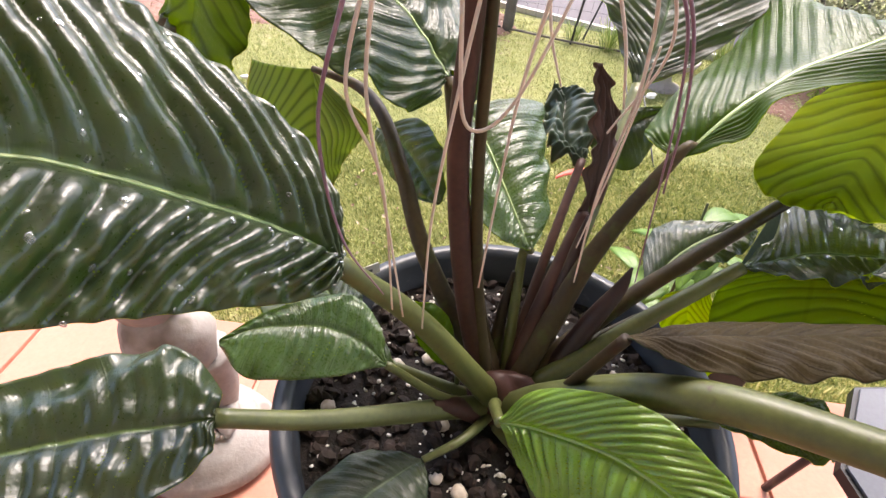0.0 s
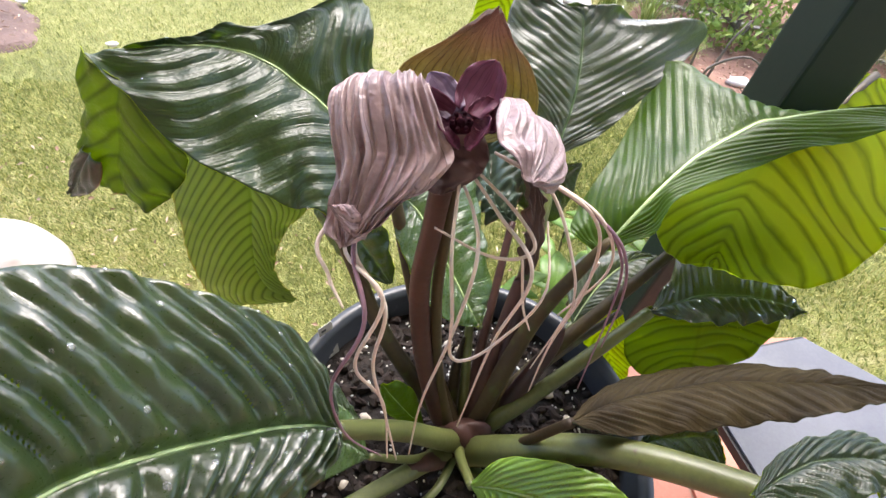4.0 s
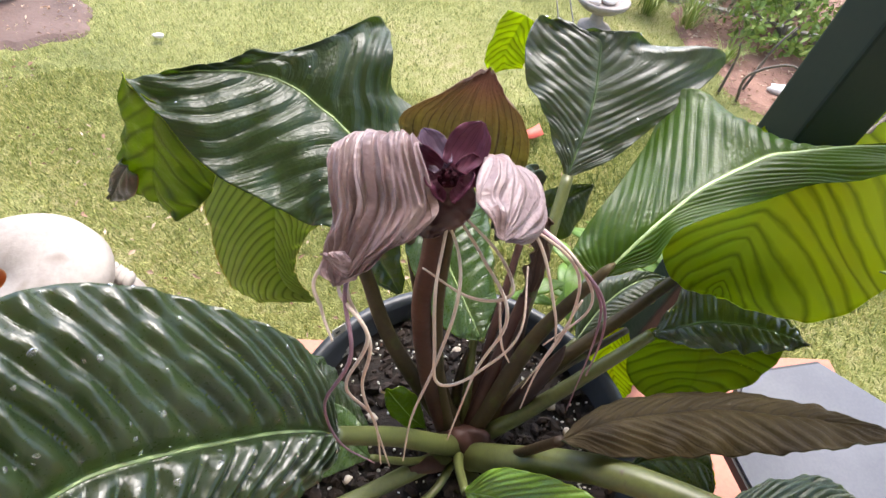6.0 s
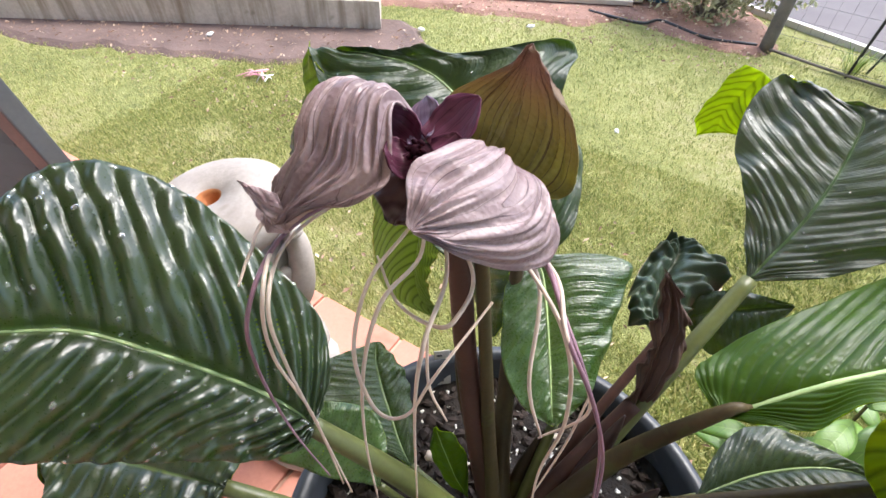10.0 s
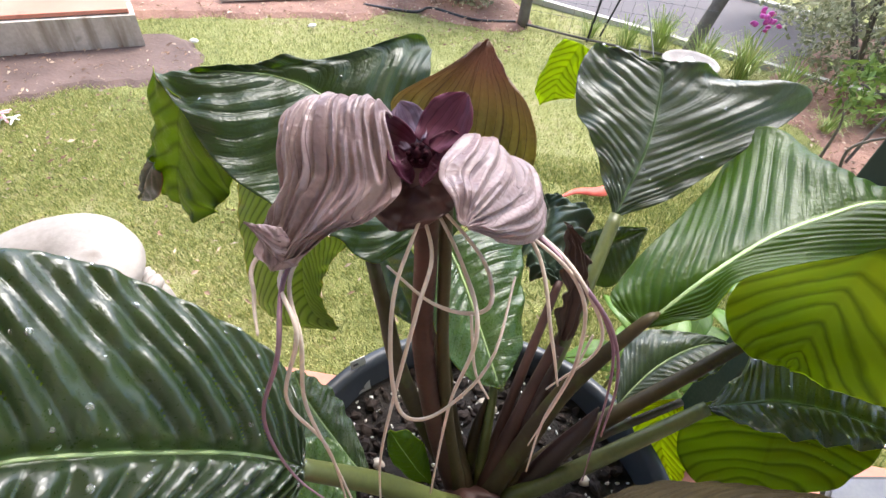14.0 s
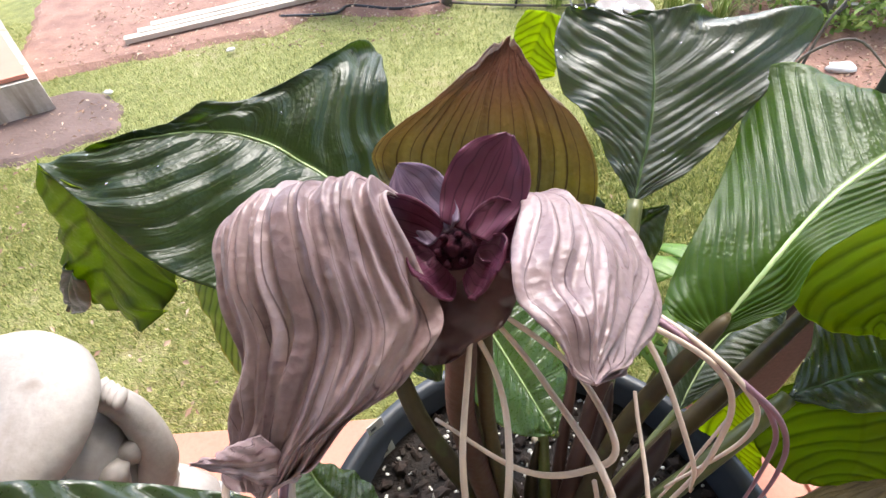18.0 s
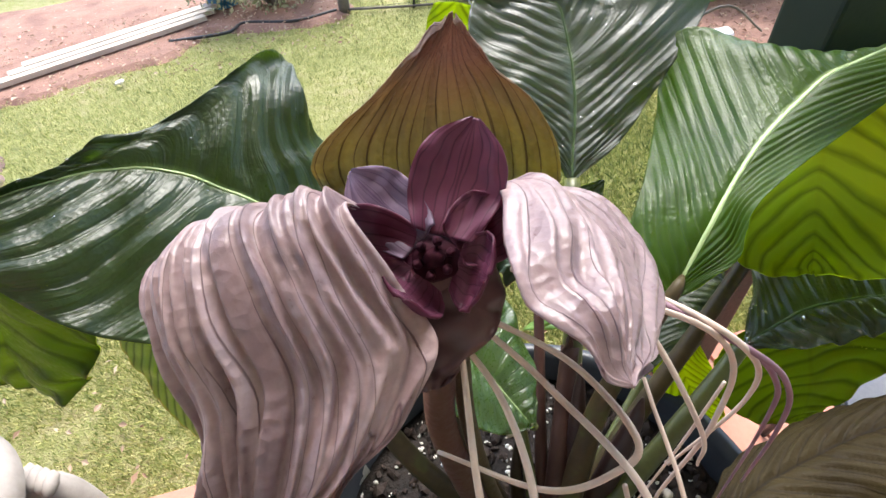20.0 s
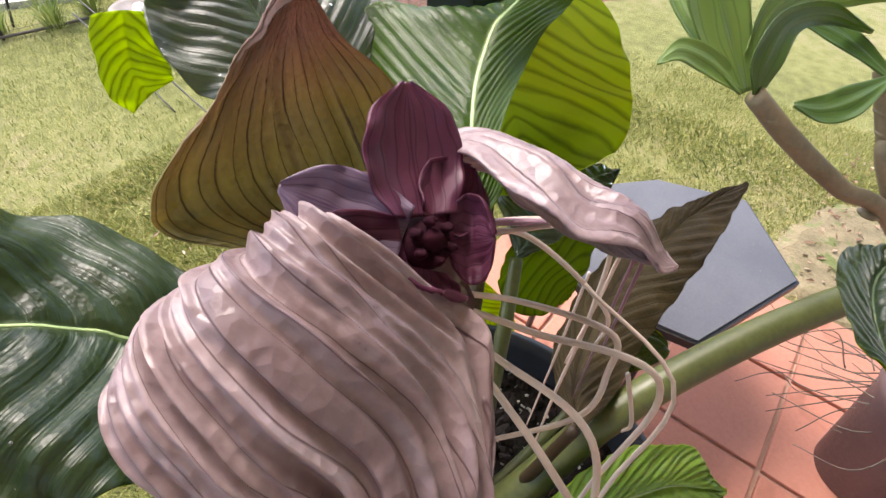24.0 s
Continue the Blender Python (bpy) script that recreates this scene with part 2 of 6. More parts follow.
M_BRACT_BACK = leaf_material("bract_olive", (0.20, 0.175, 0.035), (0.36, 0.33, 0.10), (0.050, 0.018, 0.022), 0.45, (0.50, 0.44, 0.08), 0.36, 0.85, pock=0.8, sharp=15.0, upper=(0.250, 0.155, 0.118), span=(0.727, 0.768), rib=0.2, streak=1.2, cell=420.0)
M_BRACT_DARK = grainy("bract_dark", (0.055, 0.024, 0.026), (0.105, 0.050, 0.045), 20, 200, 0.45)
M_PETAL = leaf_material("petal_purple", (0.085, 0.022, 0.048), (0.165, 0.046, 0.092), (0.040, 0.009, 0.024), 0.45, (0.36, 0.06, 0.15), 0.22, 0.6, pock=0.2, gloss=0.35)
M_PETAL_GREY = leaf_material("petal_grey", (0.13, 0.085, 0.14), (0.23, 0.165, 0.24), (0.09, 0.05, 0.11), 0.42, (0.32, 0.16, 0.30), 0.18, 0.6, pock=0.2, gloss=0.4)
M_STAMEN = grainy("stamen", (0.016, 0.003, 0.008), (0.040, 0.007, 0.014), 60, 300, 0.8, gloss=0.1)
M_WHISKER = grainy("whisker_pale", (0.48, 0.37, 0.31), (0.64, 0.53, 0.44), 30, 300, 0.5, 0.1)
M_WHISKER_DARK = grainy("whisker_purple", (0.17, 0.085, 0.12), (0.27, 0.155, 0.20), 30, 300, 0.5, 0.1)
M_STALK = grainy("stalk_green", (0.058, 0.066, 0.020), (0.105, 0.120, 0.034), 18, 250, 0.42, 0.15, spots=((0.06, 0.04, 0.02), 60, 0.66))
M_STALK_DARK = grainy("stalk_dark", (0.036, 0.026, 0.012), (0.070, 0.052, 0.023), 18, 220, 0.52, 0.3, spots=((0.060, 0.062, 0.020), 30, 0.58), gloss=0.25, drip=(0.022, 0.012, 0.008))
M_STALK_BROWN = grainy("stalk_brown", (0.042, 0.019, 0.016), (0.080, 0.038, 0.029), 20, 220, 0.5, 0.3, gloss=0.25, drip=(0.024, 0.010, 0.008))
M_POT = grainy("pot_plastic", (0.022, 0.026, 0.032), (0.034, 0.039, 0.047), 10, 260, 0.42, 0.12, spots=((0.07, 0.07, 0.07), 25, 0.68))
M_SOIL = grainy("potting_mix", (0.005, 0.004, 0.0035), (0.022, 0.015, 0.011), 40, 300, 0.8, 1.0, 0.006, spots=((0.07, 0.05, 0.035), 90, 0.68), gloss=0.3)
M_BARK = grainy("bark_chip", (0.009, 0.007, 0.006), (0.036, 0.025, 0.020), 50, 300, 0.8, 0.5, rand=0.9, gloss=0.2)
M_STONE = grainy("pebble", (0.40, 0.32, 0.24), (0.62, 0.55, 0.46), 60, 300, 0.6, 0.2)
M_PERLITE = grainy("perlite", (0.55, 0.52, 0.47), (0.75, 0.73, 0.68), 90, 400, 0.7, 0.3)
M_TAG = grainy("tag_plastic", (0.42, 0.40, 0.36), (0.55, 0.53, 0.48), 40, 300, 0.5, 0.05)
M_INK = grainy("tag_print", (0.05, 0.05, 0.05), (0.08, 0.08, 0.08), 40, 300, 0.6, 0.05)
M_TILE = grainy("terracotta_tile", (0.44, 0.180, 0.125), (0.54, 0.245, 0.180), 3, 160, 0.72, 0.12, 0.001, rand=0.14, spots=((0.38, 0.16, 0.11), 9, 0.66), gloss=0.15)
M_GROUT = grainy("grout", (0.42, 0.25, 0.18), (0.52, 0.33, 0.25), 20, 300, 0.85, 0.5)
M_STATUE = grainy("weathered_cement", (0.27, 0.24, 0.22), (0.38, 0.345, 0.32), 14, 130, 0.8, 0.6, 0.003, spots=((0.20, 0.17, 0.145), 10, 0.60), gloss=0.2)
M_RUST = grainy("rusty_hole", (0.30, 0.10, 0.03), (0.45, 0.19, 0.07), 60, 200, 0.8, 0.5)
M_POST = grainy("post_paint", (0.010, 0.022, 0.019), (0.016, 0.030, 0.026), 5, 180, 0.5, 0.06, gloss=0.2)
M_GREYPAINT = grainy("grey_paint", (0.06, 0.062, 0.068), (0.085, 0.087, 0.092), 6, 150, 0.45, 0.08)
M_TABLE = grainy("table_top", (0.095, 0.10, 0.12), (0.135, 0.14, 0.16), 9, 220, 0.42, 0.05, spots=((0.20, 0.205, 0.22), 40, 0.72), gloss=0.4)
M_IRON = grainy("black_iron", (0.012, 0.012, 0.014), (0.022, 0.022, 0.024), 20, 200, 0.4, 0.15)
M_EARTH = grainy("bare_earth", (0.080, 0.050, 0.041), (0.155, 0.102, 0.084), 7, 90, 0.9, 0.8, 0.01, spots=((0.34, 0.26, 0.20), 45, 0.68))
M_MULCH = grainy("red_mulch", (0.165, 0.082, 0.058), (0.31, 0.175, 0.125), 9, 110, 0.9, 0.9, 0.012, spots=((0.52, 0.42, 0.33), 40, 0.66))
M_THATCH = grainy("dry_thatch", (0.15, 0.125, 0.065), (0.30, 0.25, 0.15), 14, 120, 0.9, 0.9, 0.01, spots=((0.13, 0.16, 0.05), 20, 0.55))
M_RIB = grainy("midrib_pale", (0.30, 0.42, 0.17), (0.40, 0.52, 0.24), 30, 250, 0.4, 0.1)
M_RIB_DULL = grainy("midrib_green", (0.06, 0.11, 0.04), (0.09, 0.15, 0.055), 30, 250, 0.4, 0.1)
M_ROAD = grainy("asphalt", (0.075, 0.064, 0.068), (0.110, 0.095, 0.099), 3, 240, 0.85, 0.4, 0.003)
M_KERB = grainy("kerb_concrete", (0.42, 0.40, 0.37), (0.55, 0.53, 0.49), 8, 120, 0.85, 0.4)
M_CONCRETE = grainy("stained_concrete", (0.40, 0.355, 0.30), (0.60, 0.555, 0.49), 5, 70, 0.85, 0.6, 0.004, spots=((0.15, 0.15, 0.09), 6, 0.66), drip=(0.20, 0.155, 0.10))
M_WOOD = grainy("weathered_wood", (0.09, 0.075, 0.062), (0.18, 0.155, 0.13), 12, 150, 0.85, 0.6, 0.004)
M_PLANK = grainy("pale_plank", (0.42, 0.36, 0.29), (0.56, 0.49, 0.41), 8, 120, 0.8, 0.3)
M_BLUE = grainy("blue_plastic", (0.02, 0.16, 0.34), (0.03, 0.22, 0.44), 6, 120, 0.4, 0.1)
M_GROUND = None
M_CANE = grainy("orchid_cane", (0.17, 0.14, 0.08), (0.28, 0.23, 0.14), 25, 220, 0.6, 0.3)
M_TERRACUP = grainy("mauve_pot", (0.12, 0.085, 0.09), (0.17, 0.125, 0.13), 8, 160, 0.5, 0.1)
# tones of the unseen wall and ceiling, set for the fill light they return
M_HOUSE = grainy("unseen_wall", (0.55, 0.52, 0.48), (0.63, 0.60, 0.56), 3, 90, 0.8, 0.3)
M_CEIL = grainy("unseen_roof", (0.40, 0.38, 0.35), (0.48, 0.46, 0.43), 3, 90, 0.8, 0.1)
M_PAPER = grainy("red_ribbon", (0.55, 0.08, 0.05), (0.68, 0.14, 0.09), 20, 200, 0.6, 0.2)
M_PINK = grainy("pink_scrap", (0.62, 0.25, 0.30), (0.75, 0.42, 0.45), 30, 200, 0.7, 0.2)
M_ORCHID = grainy("magenta_petal", (0.50, 0.05, 0.34), (0.65, 0.10, 0.46), 30, 200, 0.5, 0.1)
M_WHITE = grainy("white_scrap", (0.66, 0.64, 0.60), (0.78, 0.76, 0.72), 20, 200, 0.7, 0.2)
M_GRASS = tuft_material("lawn_blades", (0.10, 0.14, 0.030), (0.30, 0.335, 0.090), (0.64, 0.57, 0.26), 0.55, 0.38)
M_TUFT = tuft_material("long_grass", (0.11, 0.17, 0.03), (0.24, 0.33, 0.07), (0.45, 0.46, 0.18), 0.5, 0.3)
M_SHRUB = tuft_material("shrub_leaves", (0.13, 0.145, 0.075), (0.27, 0.285, 0.15), (0.52, 0.50, 0.34), 0.5, 0.34)
M_LIME = tuft_material("lime_leaves", (0.13, 0.22, 0.04), (0.26, 0.38, 0.08), (0.42, 0.50, 0.14), 0.45, 0.3)
M_DROP, nt_, bs_ = node_material("water_drop")
bs_.inputs["Base Color"].default_value = (0.9, 0.95, 0.95, 1)
bs_.inputs["Roughness"].default_value = 0.03
bs_.inputs["Transmission Weight"].default_value = 0.9
bs_.inputs["IOR"].default_value = 1.33

M_GROUND, nt_, bs_ = node_material("lawn_ground")
g1, g2, g3 = noise_node(nt_, 1.1, 6.0), noise_node(nt_, 22.0, 5.0), noise_node(nt_, 230.0, 4.0)
gf = math_node(nt_, "ADD", math_node(nt_, "MULTIPLY", g1, 0.45), math_node(nt_, "ADD", math_node(nt_, "MULTIPLY", g2, 0.3), math_node(nt_, "MULTIPLY", g3, 0.25)))
link(nt_, ramp(nt_, gf, [(0.36, (0.15, 0.17, 0.045)), (0.5, (0.33, 0.345, 0.105)), (0.64, (0.50, 0.43, 0.23))]), bs_.inputs["Base Color"])
bs_.inputs["Roughness"].default_value = 0.9
bump(nt_, bs_, g3, 1.0, 0.02)


# ---- mesh helpers ----
def spline(pts, n):
    """Catmull-Rom through the points, n samples."""
    p = np.asarray(pts, float)
    k = len(p)
    if k == 2:
        return p[0] + np.linspace(0, 1, n)[:, None] * (p[1] - p[0])
    q = np.vstack([2 * p[0] - p[1], p, 2 * p[-1] - p[-2]])
    u = np.linspace(0, k - 1 - 1e-9, n)
    i = u.astype(int)
    f = (u - i)[:, None]
    a, b, c, d = q[i], q[i + 1], q[i + 2], q[i + 3]
    return 0.5 * (2 * b + (c - a) * f + (2 * a - 5 * b + 4 * c - d) * f**2 + (3 * b - a - 3 * c + d) * f**3)


def grid_faces(nu, nv, base=0, wrap=False, flip=False):
    out = []
    for i in range(nu - 1):
        for j in range(nv if wrap else nv - 1):
            a, b = base + i * nv + j, base + i * nv + (j + 1) % nv
            f = (a, b, b + nv, a + nv)
            out.append(f[::-1] if flip else f)
    return out


def tube(pts, radii, n=24, sides=10, squash=1.0):
    """A tapering round stem along a curve, with closed ends."""
    c = spline(pts, n)
    r = spline(np.asarray(radii, float)[:, None], n)[:, 0] if len(radii) > 1 else np.full(n, radii[0])
    tang = np.gradient(c, axis=0)
    tang /= np.linalg.norm(tang, axis=1)[:, None] + 1e-12
    side = np.cross(tang[0], (0.3, 0.2, 1.0))
    if np.linalg.norm(side) < 1e-3:
        side = np.cross(tang[0], (1, 0, 0))
    rings = []
    ang = np.linspace(0, 2 * np.pi, sides, endpoint=False)
    for i in range(n):
        side = side - tang[i] * (side @ tang[i])
        side /= np.linalg.norm(side)
        up = np.cross(tang[i], side)
        rings.append(c[i] + r[i] * (np.cos(ang)[:, None] * side + squash * np.sin(ang)[:, None] * up))
    v = np.vstack(rings)
    f = grid_faces(n, sides, wrap=True, flip=True)
    f += [tuple(range(sides)), tuple(range((n - 1) * sides, n * sides))[::-1]]
    return v, f


def lathe(profile, segs=64, centre=(0, 0, 0), close=False):
    p = np.asarray(profile, float)
    ang = np.linspace(0, 2 * np.pi, segs, endpoint=False)
    v = np.vstack([np.c_[r * np.cos(ang), r * np.sin(ang), np.full(segs, z)] for r, z in p]) + np.asarray(centre)
    f = grid_faces(len(p), segs, wrap=True)
    if close:
        f += [tuple(range(segs))[::-1], tuple(range((len(p) - 1) * segs, len(p) * segs))]
    return v, f


def ellipsoid(centre, radii, nu=12, nv=16, turn=None, lump=0.0, seed=0):
    th, ph = np.linspace(0.02, np.pi - 0.02, nu), np.linspace(0, 2 * np.pi, nv, endpoint=False)
    v = np.array([[math.sin(a) * math.cos(b), math.sin(a) * math.sin(b), math.cos(a)] for a in th for b in ph])
    if lump:
        k = np.array([noise.noise(Vector(p) * 1.7 + Vector((seed * 3.1, seed * 1.7, 0))) for p in v])
        v = v * (1 + lump * k[:, None])
    v = v * np.asarray(radii)
    if turn is not None:
        v = v @ np.array(turn.to_3x3()).T
    f = grid_faces(nu, nv, wrap=True, flip=False)
    f += [tuple(range(nv))[::-1], tuple(range((nu - 1) * nv, nu * nv))]
    return v + np.asarray(centre), f


def slab(lo, hi, bevel=0.0):
    """A box with its upright and level edges bevelled."""
    bm = bmesh.new()
    bmesh.ops.create_cube(bm, size=1.0)
    lo, hi = np.asarray(lo, float), np.asarray(hi, float)
    for w in bm.verts:
        w.co = Vector(lo + (np.array(w.co) + 0.5) * (hi - lo))
    if bevel:
        bmesh.ops.bevel(bm, geom=list(bm.edges), offset=bevel, segments=2, affect="EDGES", profile=0.6)
    bm.verts.index_update()
    v, f = np.array([w.co[:] for w in bm.verts]), [tuple(w.index for w in q.verts) for q in bm.faces]
    bm.free()
    return v, f


def join(*meshes):
    vs, fs, base = [], [], 0
    for v, f in meshes:
        vs.append(np.asarray(v))
        fs += [tuple(i + base for i in q) for q in f]
        base += len(v)
    return np.vstack(vs), fs


def mesh_object(name, mesh, mats, parent=None, index=None, uv=None, smooth=True, label="", kind=""):
    v, f = mesh
    me = bpy.data.meshes.new(name)
    me.from_pydata(np.asarray(v).tolist(), [], f)
    for m in mats if isinstance(mats, (list, tuple)) else [mats]:
        me.materials.append(m)
    if index is not None:
        me.polygons.foreach_set("material_index", index)
    if smooth:
        me.polygons.foreach_set("use_smooth", [True] * len(me.polygons))
    if uv is not None:
        layer = me.uv_layers.new(name="UVMap")
        ids = np.zeros(len(me.loops), int)
        me.loops.foreach_get("vertex_index", ids)
        layer.data.foreach_set("uv", np.asarray(uv)[ids].ravel())
    me.update()
    ob = new(name, me)
    if parent is not None:
        ob.parent = parent
    tagged(ob, label=label, kind=kind)
    return ob


def empty(name, **tags):
    return tagged(new(name), **tags)


def blade(rows, pleats=14, amp=0.0022, bulge=0.10, lean=2.2, thick=0.0007, nu=80, nv=44, face=(0, -0.4, 1), ruffle=0.004, seed=1, power=1.0, along=False, warp=0.35, waves=0.16, wrinkle=0.0, drifts=5.0, curve=1.25, folds=0.0):
    """A leaf lofted over rows of (midrib, edge, edge) places, quilted between its side veins. Returns mesh, material indices, UVs;
    the first material lies on the side that looks along face."""
    r = np.asarray(rows, float)
    m, a, b = (spline(r[:, k], nu) for k in range(3))
    s = np.linspace(-1, 1, nv)
    w = np.abs(s)
    edge = np.where(s[None, :, None] < 0, a[:, None], b[:, None])
    half = edge - m[:, None]
    p = m[:, None] + half * w[None, :, None]
    du = np.gradient(p, axis=0)
    dv = np.gradient(p, axis=1)
    n = np.cross(du, dv)
    n /= np.linalg.norm(n, axis=2)[:, :, None] + 1e-9
    mean = n[nu // 4 : 3 * nu // 4].mean((0, 1))
    if mean @ np.asarray(face) < 0:
        n, flip = -n, False
    else:
        flip = True
    ns = np.stack([np.gradient(n[:, :, k], axis=0) * 0 + n[:, :, k] for k in range(3)], 2)
    size = np.linalg.norm(half, axis=2)
    u = np.linspace(0, 1, nu)[:, None]
    if along:
        phase = lean * w[None] ** 0.9 + 0.5 + 0 * u
    else:
        phase = u * pleats - lean * (w[None] ** curve) * (1 - 0.45 * u)
    drift = np.array([[noise.noise(Vector((i * drifts / nu + seed * 3.7, x * 1.6, seed * 1.9))) for x in s] for i in range(nu)])
    phase = phase + warp * drift
    fade = np.clip(w[None] * 5, 0, 1) * (1 - 0.55 * w[None] ** 3) * np.clip(np.minimum(u, 1 - u) * 9, 0.05, 1)
    h = amp * (0.85 + 0.5 * drift) * (np.abs(np.sin(np.pi * phase)) ** power - 0.5) * fade
    h = h + bulge * size * np.sin(np.pi * w[None] ** 0.85) - 0.0016 * amp / 0.004 * np.exp(-((w[None] / 0.06) ** 2))
    rough = np.array([[noise.noise(Vector((i * waves + seed * 7.3, x * 2.1, seed))) for x in s] for i in range(nu)])
    h = h + ruffle * rough * (0.25 + w[None] ** 2)
    if folds:
        long = np.array([[noise.noise(Vector((i * 2.2 / nu + 0.9 * x, x * 5.5 + seed * 5.1, seed * 2.7))) for x in s] for i in range(nu)])
        crisp = np.array([[noise.noise(Vector((i * 6.0 / nu + 1.7 * x, x * 13.0 + seed * 2.3, seed * 4.1))) for x in s] for i in range(nu)])
        h = h + folds * (1 - 2 * np.abs(long) + 0.45 * crisp) * np.clip(np.minimum(u, 1 - u) * 7, 0, 1)
    if wrinkle:
        fine = np.array([[noise.noise(Vector((i * 0.42, 3.0 * phase[i, j], seed + 9.0 * math.floor(phase[i, j])))) for j in range(nv)] for i in range(nu)])
        h = h + wrinkle * fine * np.clip(np.minimum(u, 1 - u) * 9, 0, 1)
    p = p + ns * h[:, :, None]
    top, bot = (p + ns * thick / 2).reshape(-1, 3), (p - ns * thick / 2).reshape(-1, 3)
    f1, f2 = grid_faces(nu, nv, 0, flip=not flip), grid_faces(nu, nv, nu * nv, flip=flip)
    ring = [j for j in range(nv)] + [i * nv + nv - 1 for i in range(1, nu)] + [(nu - 1) * nv + j for j in range(nv - 2, -1, -1)] + [i * nv for i in range(nu - 2, 0, -1)]
    f3 = [(x, y, y + nu * nv, x + nu * nv) for x, y in zip(ring, ring[1:] + ring[:1])]
    f3 = f3 if not flip else [q[::-1] for q in f3]
    uv = np.stack([phase + 0 * w[None], np.broadcast_to(s[None], (nu, nv))], 2).reshape(-1, 2)
    return (np.vstack([top, bot]), f1 + f2 + f3), [0] * len(f1) + [1] * (len(f2) + len(f3)), np.vstack([uv, uv])


# ---- the setting: ground, porch, house ----
def outline_sheet(name, pts, z, mat, wob=0.05, thick=0.01, seed=0, dense=26):
    """A flat bed with an uneven outline, a little proud of the ground."""
    p = np.asarray(pts, float)
    loop = []
    for i in range(len(p)):
        a, b = p[i], p[(i + 1) % len(p)]
        for k in range(dense):
            q = a + (b - a) * k / dense
            w = Vector((q[0] * 3 + seed, q[1] * 3, seed))
            fine = Vector((q[0] * 14, q[1] * 14, seed + 5))
            loop.append((q[0] + wob * noise.noise(w) + 0.032 * noise.noise(fine), q[1] + wob * noise.noise(w + Vector((9, 4, 2))) + 0.032 * noise.noise(fine + Vector((3, 8, 1)))))
    turn = 1 if sum(x0 * y1 - x1 * y0 for (x0, y0), (x1, y1) in zip(loop, loop[1:] + loop[:1])) > 0 else -1
    loop = loop[::turn]
    inner, _, tris = delaunay_2d_cdt([Vector(q) for q in loop], [], [list(range(len(loop)))], 1, 1e-4)[:3]
    bm = bmesh.new()
    vs = [bm.verts.new((q.x, q.y, z)) for q in inner]
    for tri in tris:
        bm.faces.new([vs[k] for k in tri])
    rim, skirt = [bm.verts.new((x, y, z)) for x, y in loop], []
    for i, (x, y) in enumerate(loop):
        (xa, ya), (xb, yb) = loop[i - 1], loop[(i + 1) % len(loop)]
        k = 0.07 / (math.hypot(xb - xa, yb - ya) + 1e-9)
        skirt.append(bm.verts.new((x + (yb - ya) * k, y - (xb - xa) * k, ZG - 0.016)))
    for i in range(len(rim)):
        j = (i + 1) % len(rim)
        bm.faces.new((rim[i], skirt[i], skirt[j], rim[j]))
    bmesh.ops.triangulate(bm, faces=list(bm.faces))
    bm.normal_update()
    me = bpy.data.meshes.new(name)
    bm.to_mesh(me)
    bm.free()
    me.materials.append(mat)
    return tagged(new(name, me), kind="structure")


ZG = -0.10
gx = np.concatenate([[-300, -60, -15], np.linspace(-6, 6, 61), [15, 60, 300]])
gy = np.concatenate([[-300, -60, -15], np.linspace(-6, 8, 71), [15, 60, 300]])
gv = []
for yy in gy:
    for xx in gx:
        lift = 0.012 * noise.noise(Vector((xx * 1.3, yy * 1.3, 0))) if abs(xx) < 6 and 0.5 < yy < 8 else 0.0
        gv.append((xx, yy, ZG + lift))
ground = tagged(mesh_object("ground", (np.array(gv), grid_faces(len(gy), len(gx))), M_GROUND), "mown lawn of yellow-green grass with thin dry patches", "lawn", kind="structure")

outline_sheet("earth_bed", [(-4.5, 0.15), (-2.5, 0.88), (-1.95, 1.08), (-1.45, 1.32), (-1.18, 1.52), (-1.22, 1.68), (-1.5, 1.78), (-3.2, 1.1), (-5.0, 0.5)], ZG + 0.016, M_EARTH, 0.09, seed=3)
outline_sheet("red_bed", [(-1.75, 1.97), (-1.05, 2.15), (-0.55, 2.43), (0.02, 2.36), (0.1, 2.5), (-0.4, 3.2), (-2.2, 3.1)], ZG + 0.018, M_MULCH, 0.08, seed=5)
outline_sheet("mulch_bed", [(1.2, 2.15), (1.1, 1.75), (1.22, 1.42), (1.66, 1.26), (2.6, 0.7), (4.0, 1.0), (3.4, 3.0), (1.6, 2.7)], ZG + 0.018, M_MULCH, 0.08, seed=7)
outline_sheet("worn_strip", [(0.95, -0.36), (1.1, -0.2), (1.35, -0.28), (1.9, -0.6), (1.7, -0.95), (1.1, -0.62)], ZG + 0.020, M_THATCH, 0.08, seed=9)

# road, its kerb and verge
d_road = np.array([0.78, -0.36]) / np.hypot(0.78, 0.36)
n_road = np.array([-d_road[1], d_road[0]])
o_road = np.array([0.10, 2.74])


def strip(name, a, b, off0, off1, z, mat, depth=0.02):
    q = [o_road + d_road * a + n_road * off0, o_road + d_road * b + n_road * off0, o_road + d_road * b + n_road * off1, o_road + d_road * a + n_road * off1]
    v = [(*p, z - depth) for p in q] + [(*p, z) for p in q]
    f = [(0, 3, 2, 1), (4, 5, 6, 7), (0, 1, 5, 4), (1, 2, 6, 5), (2, 3, 7, 6), (3, 0, 4, 7)]
    return tagged(mesh_object(name, (np.array(v), f), mat, smooth=False), kind="structure")


tagged(strip("road", -12, 14, 0.03, 0.92, ZG + 0.012, M_ROAD), "grey asphalt road beyond the lawn", "road")
